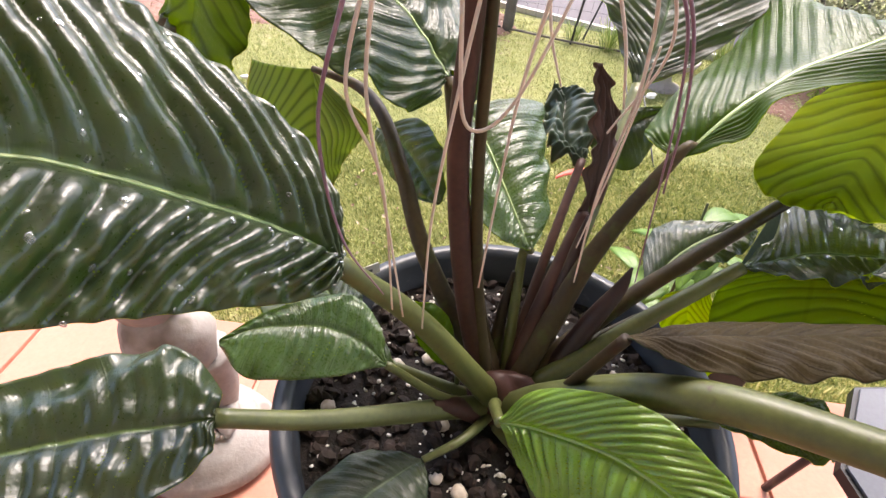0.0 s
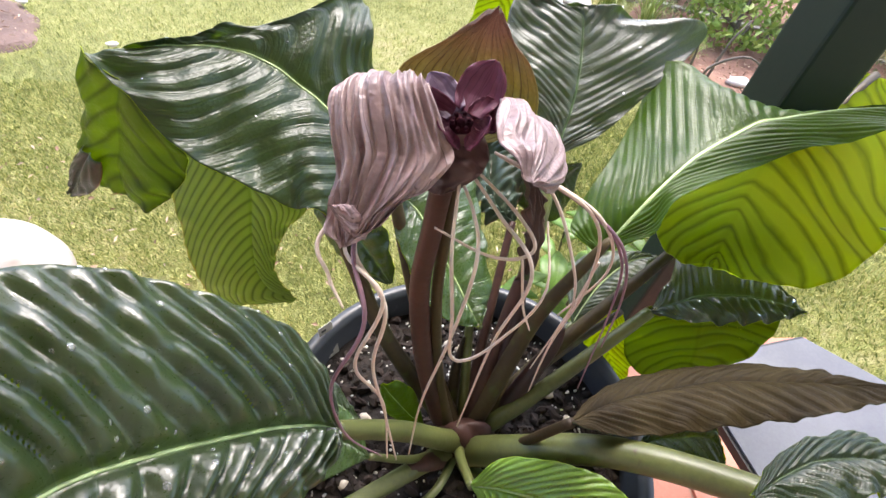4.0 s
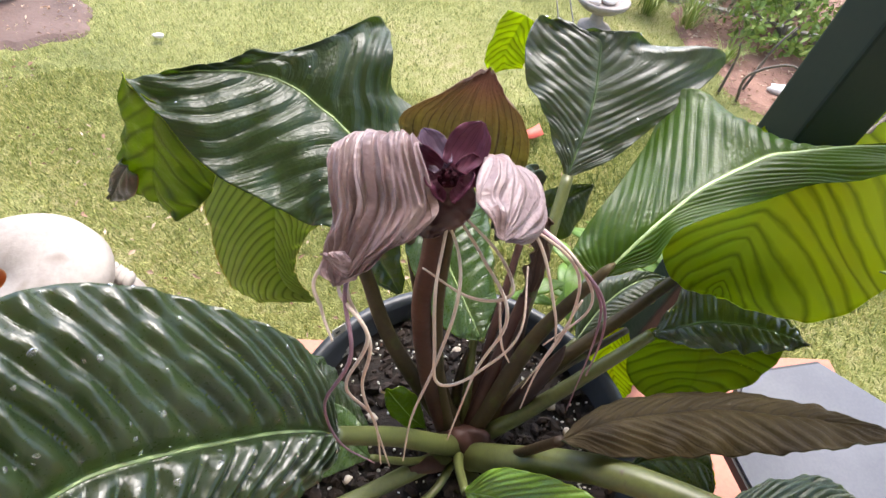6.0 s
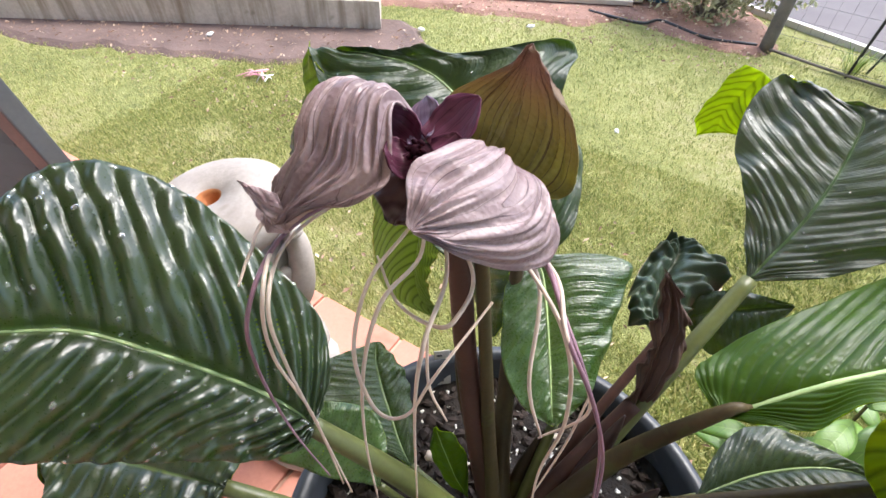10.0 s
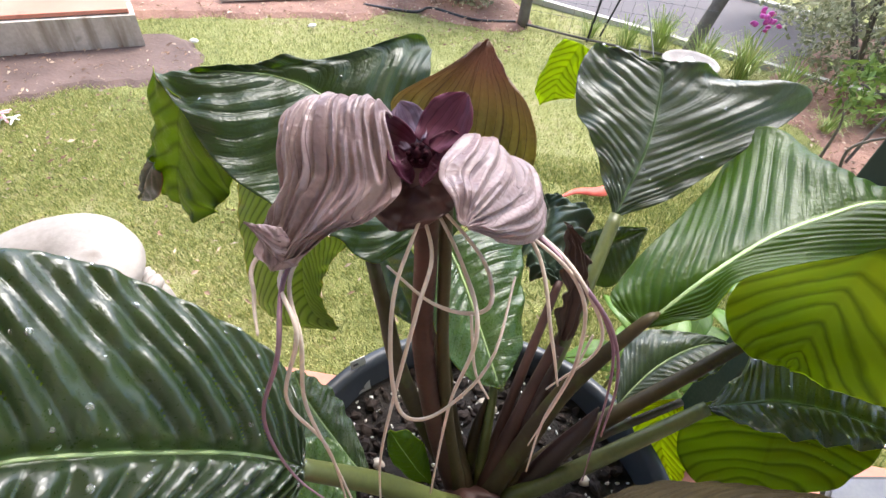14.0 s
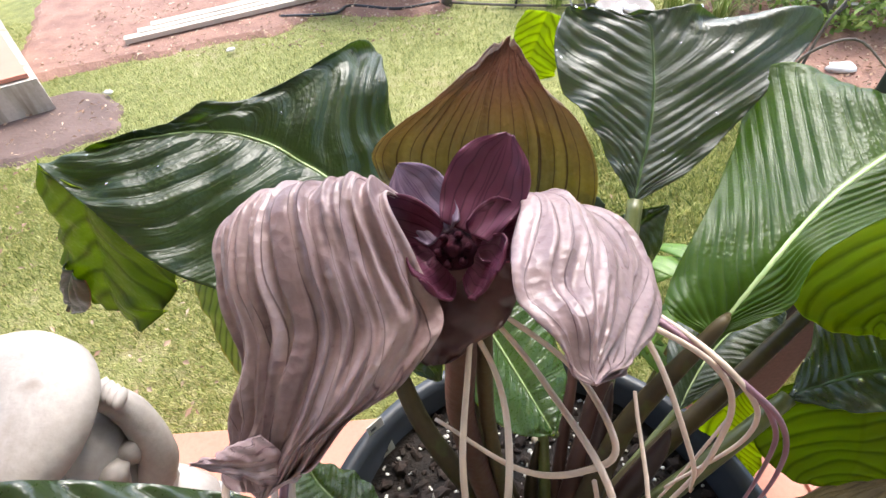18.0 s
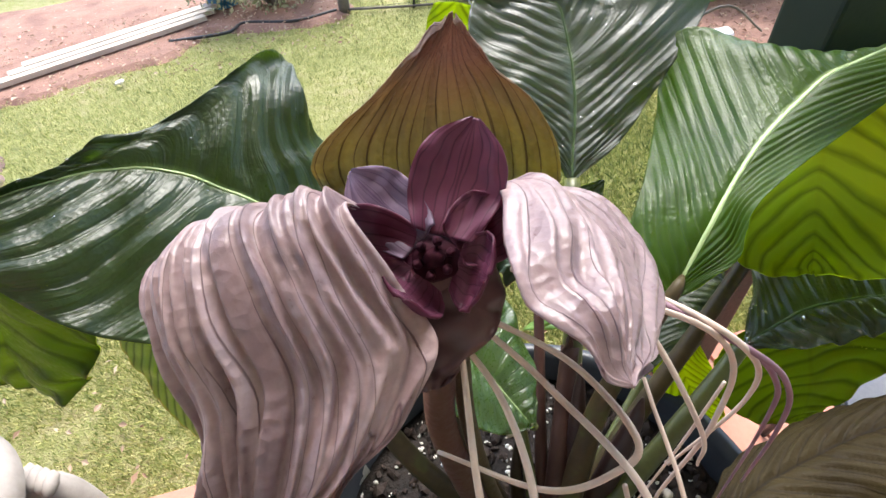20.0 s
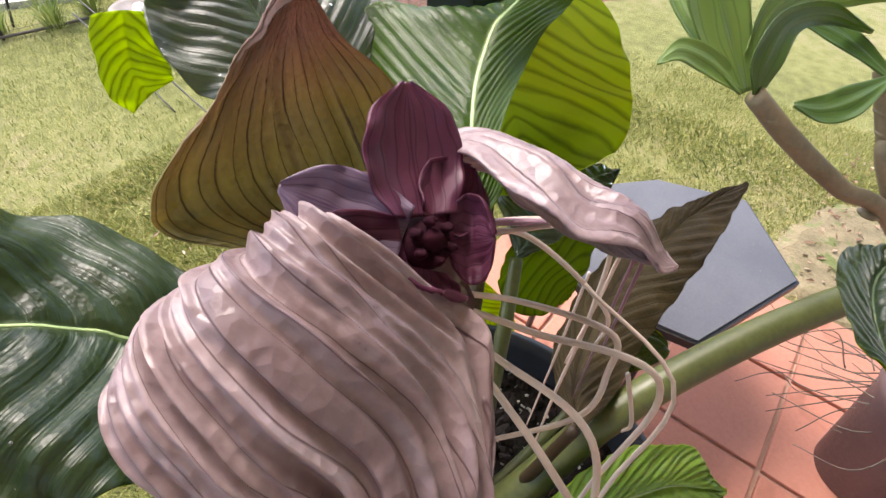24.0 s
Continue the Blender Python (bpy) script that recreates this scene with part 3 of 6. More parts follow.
tagged(strip("kerb", -12, 14, 0.0, 0.03, ZG + 0.028, M_KERB, 0.04), "low pale concrete kerb along the road", "kerb")
tagged(strip("kerb_far", -12, 14, 0.92, 0.96, ZG + 0.03, M_KERB, 0.04), "pale concrete kerb on the far side of the road", "kerb")

# porch slab with clay tiles
EDGE_Y = 0.315
porch = tagged(mesh_object("porch_floor", slab((-3.2, -1.6, -0.13), (0.86, EDGE_Y - 0.004, -0.008), 0.004), M_GROUT, smooth=False), "porch floor of terracotta tiles with pale joints", "floor", kind="structure")
# added unseen wall and ceiling; the overhang cuts the light on the plant
house = tagged(mesh_object("wall_unseen", slab((-3.2, -1.75, -0.13), (2.4, -1.6, 2.6)), M_HOUSE, smooth=False), kind="structure")
roof = tagged(mesh_object("ceiling_unseen", slab((-3.2, -1.6, 2.3), (2.4, 0.66, 2.4)), M_CEIL, smooth=False), kind="structure")

# slab of the neighbouring building
c0, ax, ay = np.array([-1.46, 1.665]), np.array([-0.876, -0.482]), np.array([-0.482, 0.876])
q = [c0, c0 + ax * 3.2, c0 + ax * 3.2 + ay * 1.6, c0 + ay * 1.6 + ax * 0.25]
v = [(*p, ZG - 0.03) for p in q] + [(*(p - 0.0 * ay), ZG + 0.135) for p in q]
f = [(0, 3, 2, 1), (4, 5, 6, 7), (0, 1, 5, 4), (1, 2, 6, 5), (2, 3, 7, 6), (3, 0, 4, 7)]
plinth = tagged(mesh_object("concrete_slab", (np.array(v), f), M_CONCRETE, smooth=False), "stained concrete foundation slab with mossy corner", "foundation", kind="structure")
q2 = [c0 + ax * 0.02 + ay * 0.02, c0 + ax * 3.2 + ay * 0.02, c0 + ax * 3.2 + ay * 1.6, c0 + ay * 1.58 + ax * 0.28]
v = [(*p, ZG + 0.139) for p in q2] + [(*p, ZG + 0.153) for p in q2]
tagged(mesh_object("slab_paving", (np.array(v), f), M_TILE, smooth=False), "pink tiled top of the foundation slab", "paving", kind="structure")


# ---- garden things ----
def leaf_cloud(centre, radii, count, size, seed, stretch=2.0, hollow=0.55):
    """Many small folded leaves through a lumpy volume with an uneven outline."""
    rng = np.random.default_rng(seed)
    v, f = [], []
    for k in range(count):
        d = rng.normal(size=3)
        d /= np.linalg.norm(d)
        lump = 1.0 + 0.45 * noise.noise(Vector(d * 2.1) + Vector((seed * 1.3, 0, 0)))
        c = np.asarray(centre) + d * np.asarray(radii) * lump * (hollow + (1 - hollow) * rng.random() ** 0.6)
        if c[2] < ZG + 0.01:
            continue
        x = rng.normal(size=3)
        x /= np.linalg.norm(x)
        y = np.cross(x, rng.normal(size=3))
        y /= np.linalg.norm(y)
        z = np.cross(x, y)
        s = size * rng.uniform(0.5, 1.3)
        i = len(v)
        v += [c, c + x * s * stretch * 0.5 + y * s * 0.5 + z * s * 0.15, c + x * s * stretch, c + x * s * stretch * 0.5 - y * s * 0.5 + z * s * 0.15]
        f += [(i, i + 1, i + 2), (i, i + 2, i + 3)]
    return np.array(v), f


def grass_field(regions, count, h0, h1, w, seed, lean=0.6):
    """Bent blades strewn over boxes of the lawn; each region: x0, x1, y0, y1, share."""
    rng = np.random.default_rng(seed)
    v, f = [], []
    for x0, x1, y0, y1, share in regions:
        n = int(count * share)
        xs, ys = rng.uniform(x0, x1, n), rng.uniform(y0, y1, n)
        for x, y in zip(xs, ys):
            if noise.noise(Vector((x * 5.0, y * 5.0, 3))) < -0.36 and rng.random() < 0.6:
                continue
            a, h = rng.uniform(0, 6.283), rng.uniform(h0, h1)
            l = rng.uniform(0.2, lean) * h * 1.6
            dx, dy = math.cos(a), math.sin(a)
            i = len(v)
            zb = ZG + 0.012 * noise.noise(Vector((x * 1.3, y * 1.3, 0)))
            v += [(x - dy * w, y + dx * w, zb), (x + dy * w, y - dx * w, zb), (x + dx * l * 0.45 + dy * w * 0.7, y + dy * l * 0.45 - dx * w * 0.7, zb + h * 0.65), (x + dx * l, y + dy * l, zb + h)]
            f += [(i, i + 1, i + 2), (i, i + 2, i + 3)]
    return np.array(v), f


def tuft(centre, count, height, spread, seed, w=0.006):
    rng = np.random.default_rng(seed)
    meshes = []
    for k in range(count):
        a, h, s = rng.uniform(0, 6.283), height * rng.uniform(0.5, 1.1), spread * rng.uniform(0.2, 1.0)
        d = np.array([math.cos(a), math.sin(a), 0])
        b = np.asarray(centre) + d * rng.uniform(0, 0.04)
        side = np.array([-d[1], d[0], 0]) * w
        c = [b, b + d * s * 0.25 + (0, 0, h * 0.6), b + d * s * 0.65 + (0, 0, h * 0.95), b + d * s + (0, 0, h * 0.8)]
        v = np.vstack([[p - side * k2, p + side * k2] for p, k2 in zip(c, (0.6, 1.0, 0.7, 0.05))])
        meshes.append((v, [(0, 1, 3, 2), (2, 3, 5, 4), (4, 5, 7, 6)]))
    return join(*meshes)


def bush(name, centre, radii, count, size, seed, mat, label, stems=7):
    base = (centre[0], centre[1], ZG)
    ob = empty(name, label=label, category="shrub")
    rng = np.random.default_rng(seed + 50)
    for k in range(stems):
        a = rng.uniform(0, 6.283)
        tip = np.array(centre) + np.array([math.cos(a), math.sin(a), rng.uniform(0.2, 0.9)]) * np.array(radii) * 0.8
        mid = (np.array(base) + tip) / 2 + rng.normal(size=3) * 0.03
        mesh_object("stem", tube([base, mid, tip], [0.012, 0.008, 0.003], 10, 6), M_WOOD, ob)
    mesh_object("foliage", leaf_cloud(centre, radii, count, size, seed), mat, ob, smooth=False, kind="stuff")
    return ob


lawn_blades = join(grass_field([(-1.8, 1.35, 0.33, 1.3, 0.42), (-3.0, 1.9, 0.33, 2.6, 0.45), (0.88, 1.9, -0.9, 0.35, 0.13)], 230000, 0.006, 0.016, 0.0012, 4), grass_field([(0.1, 1.6, 0.33, 1.25, 0.7), (0.88, 1.6, -0.7, 0.33, 0.3)], 30000, 0.009, 0.022, 0.0022, 8, 1.0))
grass = tagged(mesh_object("grass", lawn_blades, M_GRASS, smooth=False), "short yellow-green lawn grass blades", "grass", kind="stuff")

bush("hedge_shrub", (-0.28, 2.62, 0.16), (0.36, 0.22, 0.26), 4600, 0.015, 11, M_SHRUB, "dense green shrub beside the fence post")
bush("garden_shrub", (1.55, 2.25, 0.28), (0.42, 0.36, 0.42), 7000, 0.015, 12, M_SHRUB, "tangled dark green shrub over red mulch")
bush("garden_shrub", (2.15, 1.85, 0.34), (0.5, 0.42, 0.5), 8000, 0.016, 13, M_SHRUB, "tall dark shrub with pale twigs at the garden bed")
bush("garden_shrub", (2.9, 1.5, 0.30), (0.55, 0.45, 0.48), 5500, 0.018, 14, M_SHRUB, "broad green shrub behind the porch post")
bush("garden_shrub", (1.75, 2.95, 0.38), (0.6, 0.3, 0.5), 5500, 0.018, 15, M_SHRUB, "high leafy shrub at the end of the bed")
bush("lime_shrub", (1.52, 1.88, 0.02), (0.26, 0.2, 0.14), 900, 0.02, 16, M_LIME, "low lime-green plants at the foot of the shrubs", 4)
for k, (x, y, n, h, s) in enumerate([(0.52, 2.28, 90, 0.13, 0.12), (0.68, 2.33, 130, 0.17, 0.14), (0.84, 2.16, 130, 0.16, 0.14), (1.0, 2.10, 150, 0.19, 0.16), (1.14, 1.98, 120, 0.17, 0.14), (1.22, 1.72, 80, 0.10, 0.10), (0.36, 2.36, 60, 0.10, 0.10)]):
    tagged(mesh_object("grass_clump", tuft((x, y, ZG), n, h, s, 60 + k, 0.0020), M_TUFT, smooth=False), "clump of long arching grass blades", "grass", "grass clumps by the fence", kind="stuff")

# wire fence with timber post, pickets and leaning trunk
fence = empty("wire_fence", label="wire mesh fence between a timber post and steel pickets", category="fence")
mesh_object("timber_post", tube([(0.035, 2.40, ZG - 0.02), (0.045, 2.41, 0.25), (0.05, 2.42, 0.62)], [0.028, 0.026, 0.025], 10, 10), M_WOOD, fence)
mesh_object("picket", tube([(0.345, 2.31, ZG - 0.02), (0.375, 2.33, 0.2), (0.41, 2.35, 0.5)], [0.006], 8, 6), M_IRON, fence)
mesh_object("picket", tube([(0.41, 2.40, ZG - 0.02), (0.5, 2.42, 0.2), (0.6, 2.44, 0.45)], [0.005], 8, 6), M_IRON, fence)
mesh_object("picket", tube([(0.53, 1.16, ZG - 0.01), (0.55, 1.8, 0.02), (0.57, 2.42, 0.12)], [0.0028], 8, 5), M_IRON, fence)
mesh_object("picket", tube([(0.49, 1.42, ZG - 0.01), (0.50, 1.7, -0.03), (0.51, 2.0, 0.04)], [0.0028], 8, 5), M_IRON, fence)
for k in range(7):
    z = ZG + 0.02 + 0.065 * k
    mesh_object("wire", tube([(0.04, 2.40, z), (0.36, 2.32 + 0.004 * k, z + 0.004), (0.86, 2.27, z)], [0.0007], 8, 4), M_GREYPAINT, fence)
for k in range(16):
    x = 0.06 + 0.05 * k
    y = 2.395 - 0.16 * (x - 0.04)
    mesh_object("wire", tube([(x, y, ZG), (x + 0.01, y + 0.005, 0.36)], [0.0006], 4, 4), M_GREYPAINT, fence)
mesh_object("bottom_rail", tube([(0.03, 2.39, ZG + 0.02), (0.4, 2.29, ZG + 0.015), (0.72, 2.25, ZG + 0.01)], [0.006], 8, 6), M_WOOD, fence)
trunk = empty("leaning_trunk", label="grey leaning tree trunk behind the long grass", category="tree trunk")
mesh_object("trunk", tube([(0.79, 2.26, ZG - 0.03), (0.86, 2.32, 0.12), (0.96, 2.40, 0.36), (1.04, 2.45, 0.6)], [0.034, 0.029, 0.027, 0.024], 18, 12), M_WOOD, trunk)
mesh_object("branch_stub", tube([(0.90, 2.35, 0.22), (0.95, 2.31, 0.27)], [0.012, 0.006], 6, 7), M_WOOD, trunk)

# bird bath on its pedestal
bath = empty("bird_bath", label="shallow cement bird bath bowl with white stones on a moulded pedestal", category="bird bath")
bc = (0.70, 1.90, ZG)
mesh_object("bowl", lathe([(0.035, 0.085), (0.075, 0.092), (0.105, 0.115), (0.112, 0.132), (0.106, 0.138), (0.095, 0.130), (0.07, 0.112), (0.0005, 0.108)], 48, bc), M_STATUE, bath)
mesh_object("pedestal", lathe([(0.07, 0.0), (0.07, 0.015), (0.05, 0.022), (0.03, 0.035), (0.024, 0.06), (0.034, 0.085), (0.04, 0.09)], 32, bc), M_STATUE, bath)
for k, (x, y, a) in enumerate([(-0.035, -0.01, 0.3), (0.03, 0.0, 0.1), (0.0, 0.035, 0.7)]):
    mesh_object("stone", ellipsoid((bc[0] + x, bc[1] + y, ZG + 0.122), (0.032, 0.022, 0.014), 8, 12, Matrix.Rotation(a, 4, "Z"), 0.3, k), M_WHITE, bath)

# far planks, hose, tub
planks = empty("plank_pile", label="pale sawn planks lying on red soil", category="planks")
for k in range(3):
    a, b = np.array([-1.4 + 0.04 * k, 2.20 + 0.06 * k]), np.array([-0.6 + 0.03 * k, 2.56 + 0.06 * k])
    n2 = np.array([-(b - a)[1], (b - a)[0]]) / np.linalg.norm(b - a) * 0.026
    zz = ZG + 0.024 + 0.004 * k
    q = [a - n2, b - n2, b + n2, a + n2]
    v = [(*p, zz) for p in q] + [(*p, zz + 0.02) for p in q]
    mesh_object("plank", (np.array(v), [(0, 3, 2, 1), (4, 5, 6, 7), (0, 1, 5, 4), (1, 2, 6, 5), (2, 3, 7, 6), (3, 0, 4, 7)]), M_PLANK, planks, smooth=False)
tagged(mesh_object("garden_hose", tube([(-0.75, 2.38, ZG + 0.018), (-0.5, 2.36, ZG + 0.02), (-0.42, 2.44, ZG + 0.02), (-0.2, 2.36, ZG + 0.02), (0.0, 2.40, ZG + 0.02)], [0.007], 40, 8), M_IRON), "dark rubber hose lying along the bed edge", "hose")
tub = empty("blue_tub", label="blue plastic tub on the red soil", category="tub")
mesh_object("tub", lathe([(0.0005, 0.004), (0.07, 0.004), (0.085, 0.09), (0.092, 0.092), (0.092, 0.1), (0.08, 0.098), (0.068, 0.01)], 32, (-0.52, 2.72, ZG + 0.018)), M_BLUE, tub)

# scraps on the lawn
pink = empty("pink_scrap", label="crumpled pink and white paper scrap on the grass", category="litter")
for k in range(9):
    rng = np.random.default_rng(300 + k)
    c = np.array([-1.63 + 0.012 * k, 1.045 + rng.uniform(-0.02, 0.02), ZG + 0.02])
    d = rng.normal(size=3) * (0.03, 0.02, 0.008)
    mesh_object("shred", tube([c - d, c + (0, 0, 0.008), c + d], [0.004, 0.005, 0.003], 8, 5, 0.4), M_PINK if k < 6 else M_WHITE, pink)
ribbon = empty("red_ribbon", label="torn red ribbon trailing on the grass", category="ribbon")
v = []
for k in range(14):
    u = k / 13
    c = np.array([0.20 + 0.15 * u, 1.06 + 0.06 * u + 0.012 * math.sin(6 * u), ZG + 0.022 + 0.02 * u])
    w = np.array([-0.006, 0.015, 0.006]) * (0.25 + 0.9 * u)
    v += [c - w, c + w, c + w + (0.002, 0, 0.0035), c - w + (0.002, 0, 0.0035)]
f = [q for k in range(13) for q in ((4 * k, 4 * k + 1, 4 * k + 5, 4 * k + 4), (4 * k + 3, 4 * k + 7, 4 * k + 6, 4 * k + 2), (4 * k, 4 * k + 4, 4 * k + 7, 4 * k + 3), (4 * k + 1, 4 * k + 2, 4 * k + 6, 4 * k + 5))]
mesh_object("ribbon", (np.array(v), f), M_PAPER, ribbon)
for k, (x, y, s) in enumerate([(-0.93, 1.5, 0.02), (-0.55, 1.28, 0.014), (-0.28, 1.42, 0.013), (1.35, 1.5, 0.05), (0.62, 1.75, 0.03), (-2.05, 1.2, 0.02), (-1.3, 1.75, 0.02), (-0.9, 2.05, 0.02), (1.75, 1.42, 0.03)]):
    tagged(mesh_object("pale_stone", ellipsoid((x, y, ZG + 0.018 + s * 0.2), (s, s * 0.6, s * 0.35), 8, 10, Matrix.Rotation(k, 4, "Z"), 0.4, k), M_WHITE), "small pale stone lying on the ground", "stone", "pale stones in the garden")

# twigs and orchid stems at the mulch bed
for k, pts in enumerate([[(1.16, 1.44, ZG), (1.13, 1.42, 0.02), (1.22, 1.36, 0.10), (1.33, 1.30, 0.02)], [(1.10, 1.48, ZG), (1.08, 1.46, 0.05), (1.05, 1.44, 0.12)], [(1.2, 1.5, ZG), (1.22, 1.5, 0.08), (1.27, 1.52, 0.16)]]):
    tagged(mesh_object("bare_twig", tube(pts, [0.006, 0.003], 16, 6), M_WOOD), "thin bare brown twig standing in the mulch", "twig", "twigs in the mulch")
orch = empty("garden_orchid", label="magenta orchid blooms on thin stems by the long grass", category="flower")
mesh_object("stem", tube([(0.97, 2.16, ZG), (1.0, 2.18, 0.05), (1.06, 2.2, 0.16)], [0.004, 0.002], 12, 6), M_TUFT, orch)
rng = np.random.default_rng(5)
for k in range(16):
    c = np.array([1.05, 2.2, 0.14]) + rng.normal(size=3) * (0.03, 0.02, 0.028)
    mesh_object("petal", ellipsoid(c, (0.012, 0.006, 0.012), 6, 8, Matrix.Rotation(k, 4, (0.3, 1, 0.4)), 0.3, k), M_ORCHID, orch)


# dry litter on the beds
def litter(boxes, seed, size):
    rng = np.random.default_rng(seed)
    v, f = [], []
    for x0, x1, y0, y1, n in boxes:
        for k in range(n):
            c = np.array((rng.uniform(x0, x1), rng.uniform(y0, y1), ZG + 0.024))
            a, s = rng.uniform(0, 6.283), size * rng.uniform(0.3, 1.0)
            d, e = np.array((math.cos(a), math.sin(a), rng.uniform(-0.1, 0.35))), np.array((-math.sin(a), math.cos(a), rng.uniform(-0.2, 0.3)))
            i = len(v)
            w = s * rng.uniform(0.12, 0.5)
            v += [c - d * s, c + e * w + (0, 0, 0.004), c + d * s, c - e * w]
            f += [(i, i + 1, i + 2), (i, i + 2, i + 3)]
    return np.array(v), f


M_LITTER = tuft_material("dry_litter", (0.16, 0.085, 0.055), (0.32, 0.20, 0.13), (0.58, 0.47, 0.35), 0.8, 0.1)
tagged(mesh_object("leaf_litter", litter([(1.1, 2.6, 1.2, 2.4, 3200), (-3.0, -1.2, 0.75, 1.7, 1100), (-1.7, 0.05, 2.0, 2.8, 1300), (0.9, 1.7, -0.8, -0.25, 500), (-1.4, 0.4, 0.36, 1.0, 380)], 77, 0.012), M_LITTER, smooth=False), "dry brown leaf and bark litter on bare soil", "litter", kind="stuff")


# ---- the potted bat-flower plant ----
plant = empty("potted_plant", label="large bat flower plant with dark pleated leaves in a pot", category="plant")
R0, Z0 = 0.2, 0.36
pot = mesh_object("pot", lathe([(0.0005, 0.004), (0.135, 0.0), (0.145, 0.01), (0.178, 0.30), (0.182, 0.318), (0.197, 0.322), (0.2, 0.33), (0.2, 0.352), (0.196, 0.36), (0.186, 0.36), (0.181, 0.352), (0.178, 0.29), (0.0005, 0.285)], 96), M_POT, plant, label="matt black plastic nursery pot with rolled rim")
# uneven potting mix
pr, pa = np.linspace(0, 0.1795, 26), np.linspace(0, 2 * np.pi, 80, endpoint=False)
sv = []
for r in pr:
    for a in pa:
        x, y = r * math.cos(a), r * math.sin(a)
        h = 0.318 + 0.018 * (1 - (r / 0.18) ** 2) + 0.007 * noise.noise(Vector((x * 30, y * 30, 1))) + 0.003 * noise.noise(Vector((x * 120, y * 120, 2)))
        sv.append((x, y, h))
soil = mesh_object("soil", (np.array(sv), grid_faces(len(pr), len(pa), wrap=True)), M_SOIL, plant, label="dark damp potting mix with bark and perlite")
rng = np.random.default_rng(21)


def soil_height(x, y):
    r = math.hypot(x, y)
    return 0.318 + 0.018 * (1 - (r / 0.18) ** 2) + 0.007 * noise.noise(Vector((x * 30, y * 30, 1)))


def scatter(count, s0, s1, lump):
    out = []
    for k in range(count):
        r, a, s = 0.174 * math.sqrt(rng.random()), rng.uniform(0, 6.283), rng.uniform(s0, s1)
        x, y = r * math.cos(a), r * math.sin(a)
        out.append(ellipsoid((x, y, soil_height(x, y) + s * 0.25), (s, s * rng.uniform(0.5, 0.9), s * rng.uniform(0.35, 0.7)), 5, 7, Matrix.Rotation(rng.uniform(0, 6), 4, Vector(rng.normal(size=3))), lump, k))
    return join(*out)


mesh_object("bark_litter", scatter(700, 0.003, 0.010, 0.7), M_BARK, soil, smooth=False, kind="stuff")
mesh_object("perlite", scatter(750, 0.0011, 0.0030, 0.5), M_PERLITE, soil, smooth=False, kind="stuff")
for k, (x, y, s) in enumerate([(-0.069, 0.04, 0.0075), (-0.088, 0.065, 0.006), (-0.1, 0.03, 0.006), (-0.05, -0.03, 0.006), (-0.03, -0.085, 0.007), (-0.012, -0.10, 0.0085), (-0.05, -0.075, 0.006), (0.02, -0.09, 0.006), (-0.155, -0.02, 0.0065), (-0.12, -0.035, 0.006), (0.0, 0.12, 0.006), (0.012, 0.115, 0.005), (0.11, 0.05, 0.006), (0.125, 0.02, 0.005), (-0.02, 0.1, 0.005)]):
    mesh_object("pebble", ellipsoid((x, y, soil_height(x, y) + s * 0.4), (s * 1.15, s, s * 0.75), 8, 10, Matrix.Rotation(k * 1.3, 4, "Z"), 0.25, k), M_STONE, soil)
tag = mesh_object("plant_tag", slab((-0.009, -0.0006, -0.022), (0.009, 0.0006, 0.03), 0.0004), M_TAG, plant, smooth=False, label="small weathered plastic plant label with faded print")
tag.matrix_basis = Matrix.Translation((-0.141, 0.118, 0.342)) @ Matrix.Rotation(radians(40), 4, "Z") @ Matrix.Rotation(radians(-14), 4, "X")
for k in range(7):
    bar = mesh_object("print_bar", slab((-0.006, -0.0010, 0.022 - 0.0065 * k), (-0.006 + 0.012 * (0.5 + 0.5 * ((k * 37) % 10) / 10), -0.00065, 0.025 - 0.0065 * k)), M_INK, tag, smooth=False)

CTRL_A = [
    ((-0.115, -0.068, 0.558), (-0.116, -0.066, 0.559), (-0.115, -0.07, 0.556)),
    ((-0.128, -0.07, 0.569), (-0.123, -0.042, 0.573), (-0.115, -0.081, 0.553)),
    ((-0.148, -0.077, 0.585), (-0.144, -0.023, 0.599), (-0.128, -0.101, 0.558)),
    ((-0.172, -0.089, 0.603), (-0.181, -0.023, 0.634), (-0.148, -0.12, 0.57)),
    ((-0.197, -0.103, 0.622), (-0.217, -0.03, 0.665), (-0.169, -0.141, 0.584)),
    ((-0.218, -0.117, 0.637), (-0.245, -0.045, 0.687), (-0.191, -0.161, 0.597)),
    ((-0.234, -0.135, 0.646), (-0.264, -0.068, 0.696), (-0.211, -0.18, 0.61)),
    ((-0.246, -0.151, 0.652), (-0.268, -0.102, 0.689), (-0.227, -0.182, 0.624)),
    ((-0.253, -0.166, 0.654), (-0.253, -0.165, 0.654), (-0.252, -0.167, 0.653)),
]
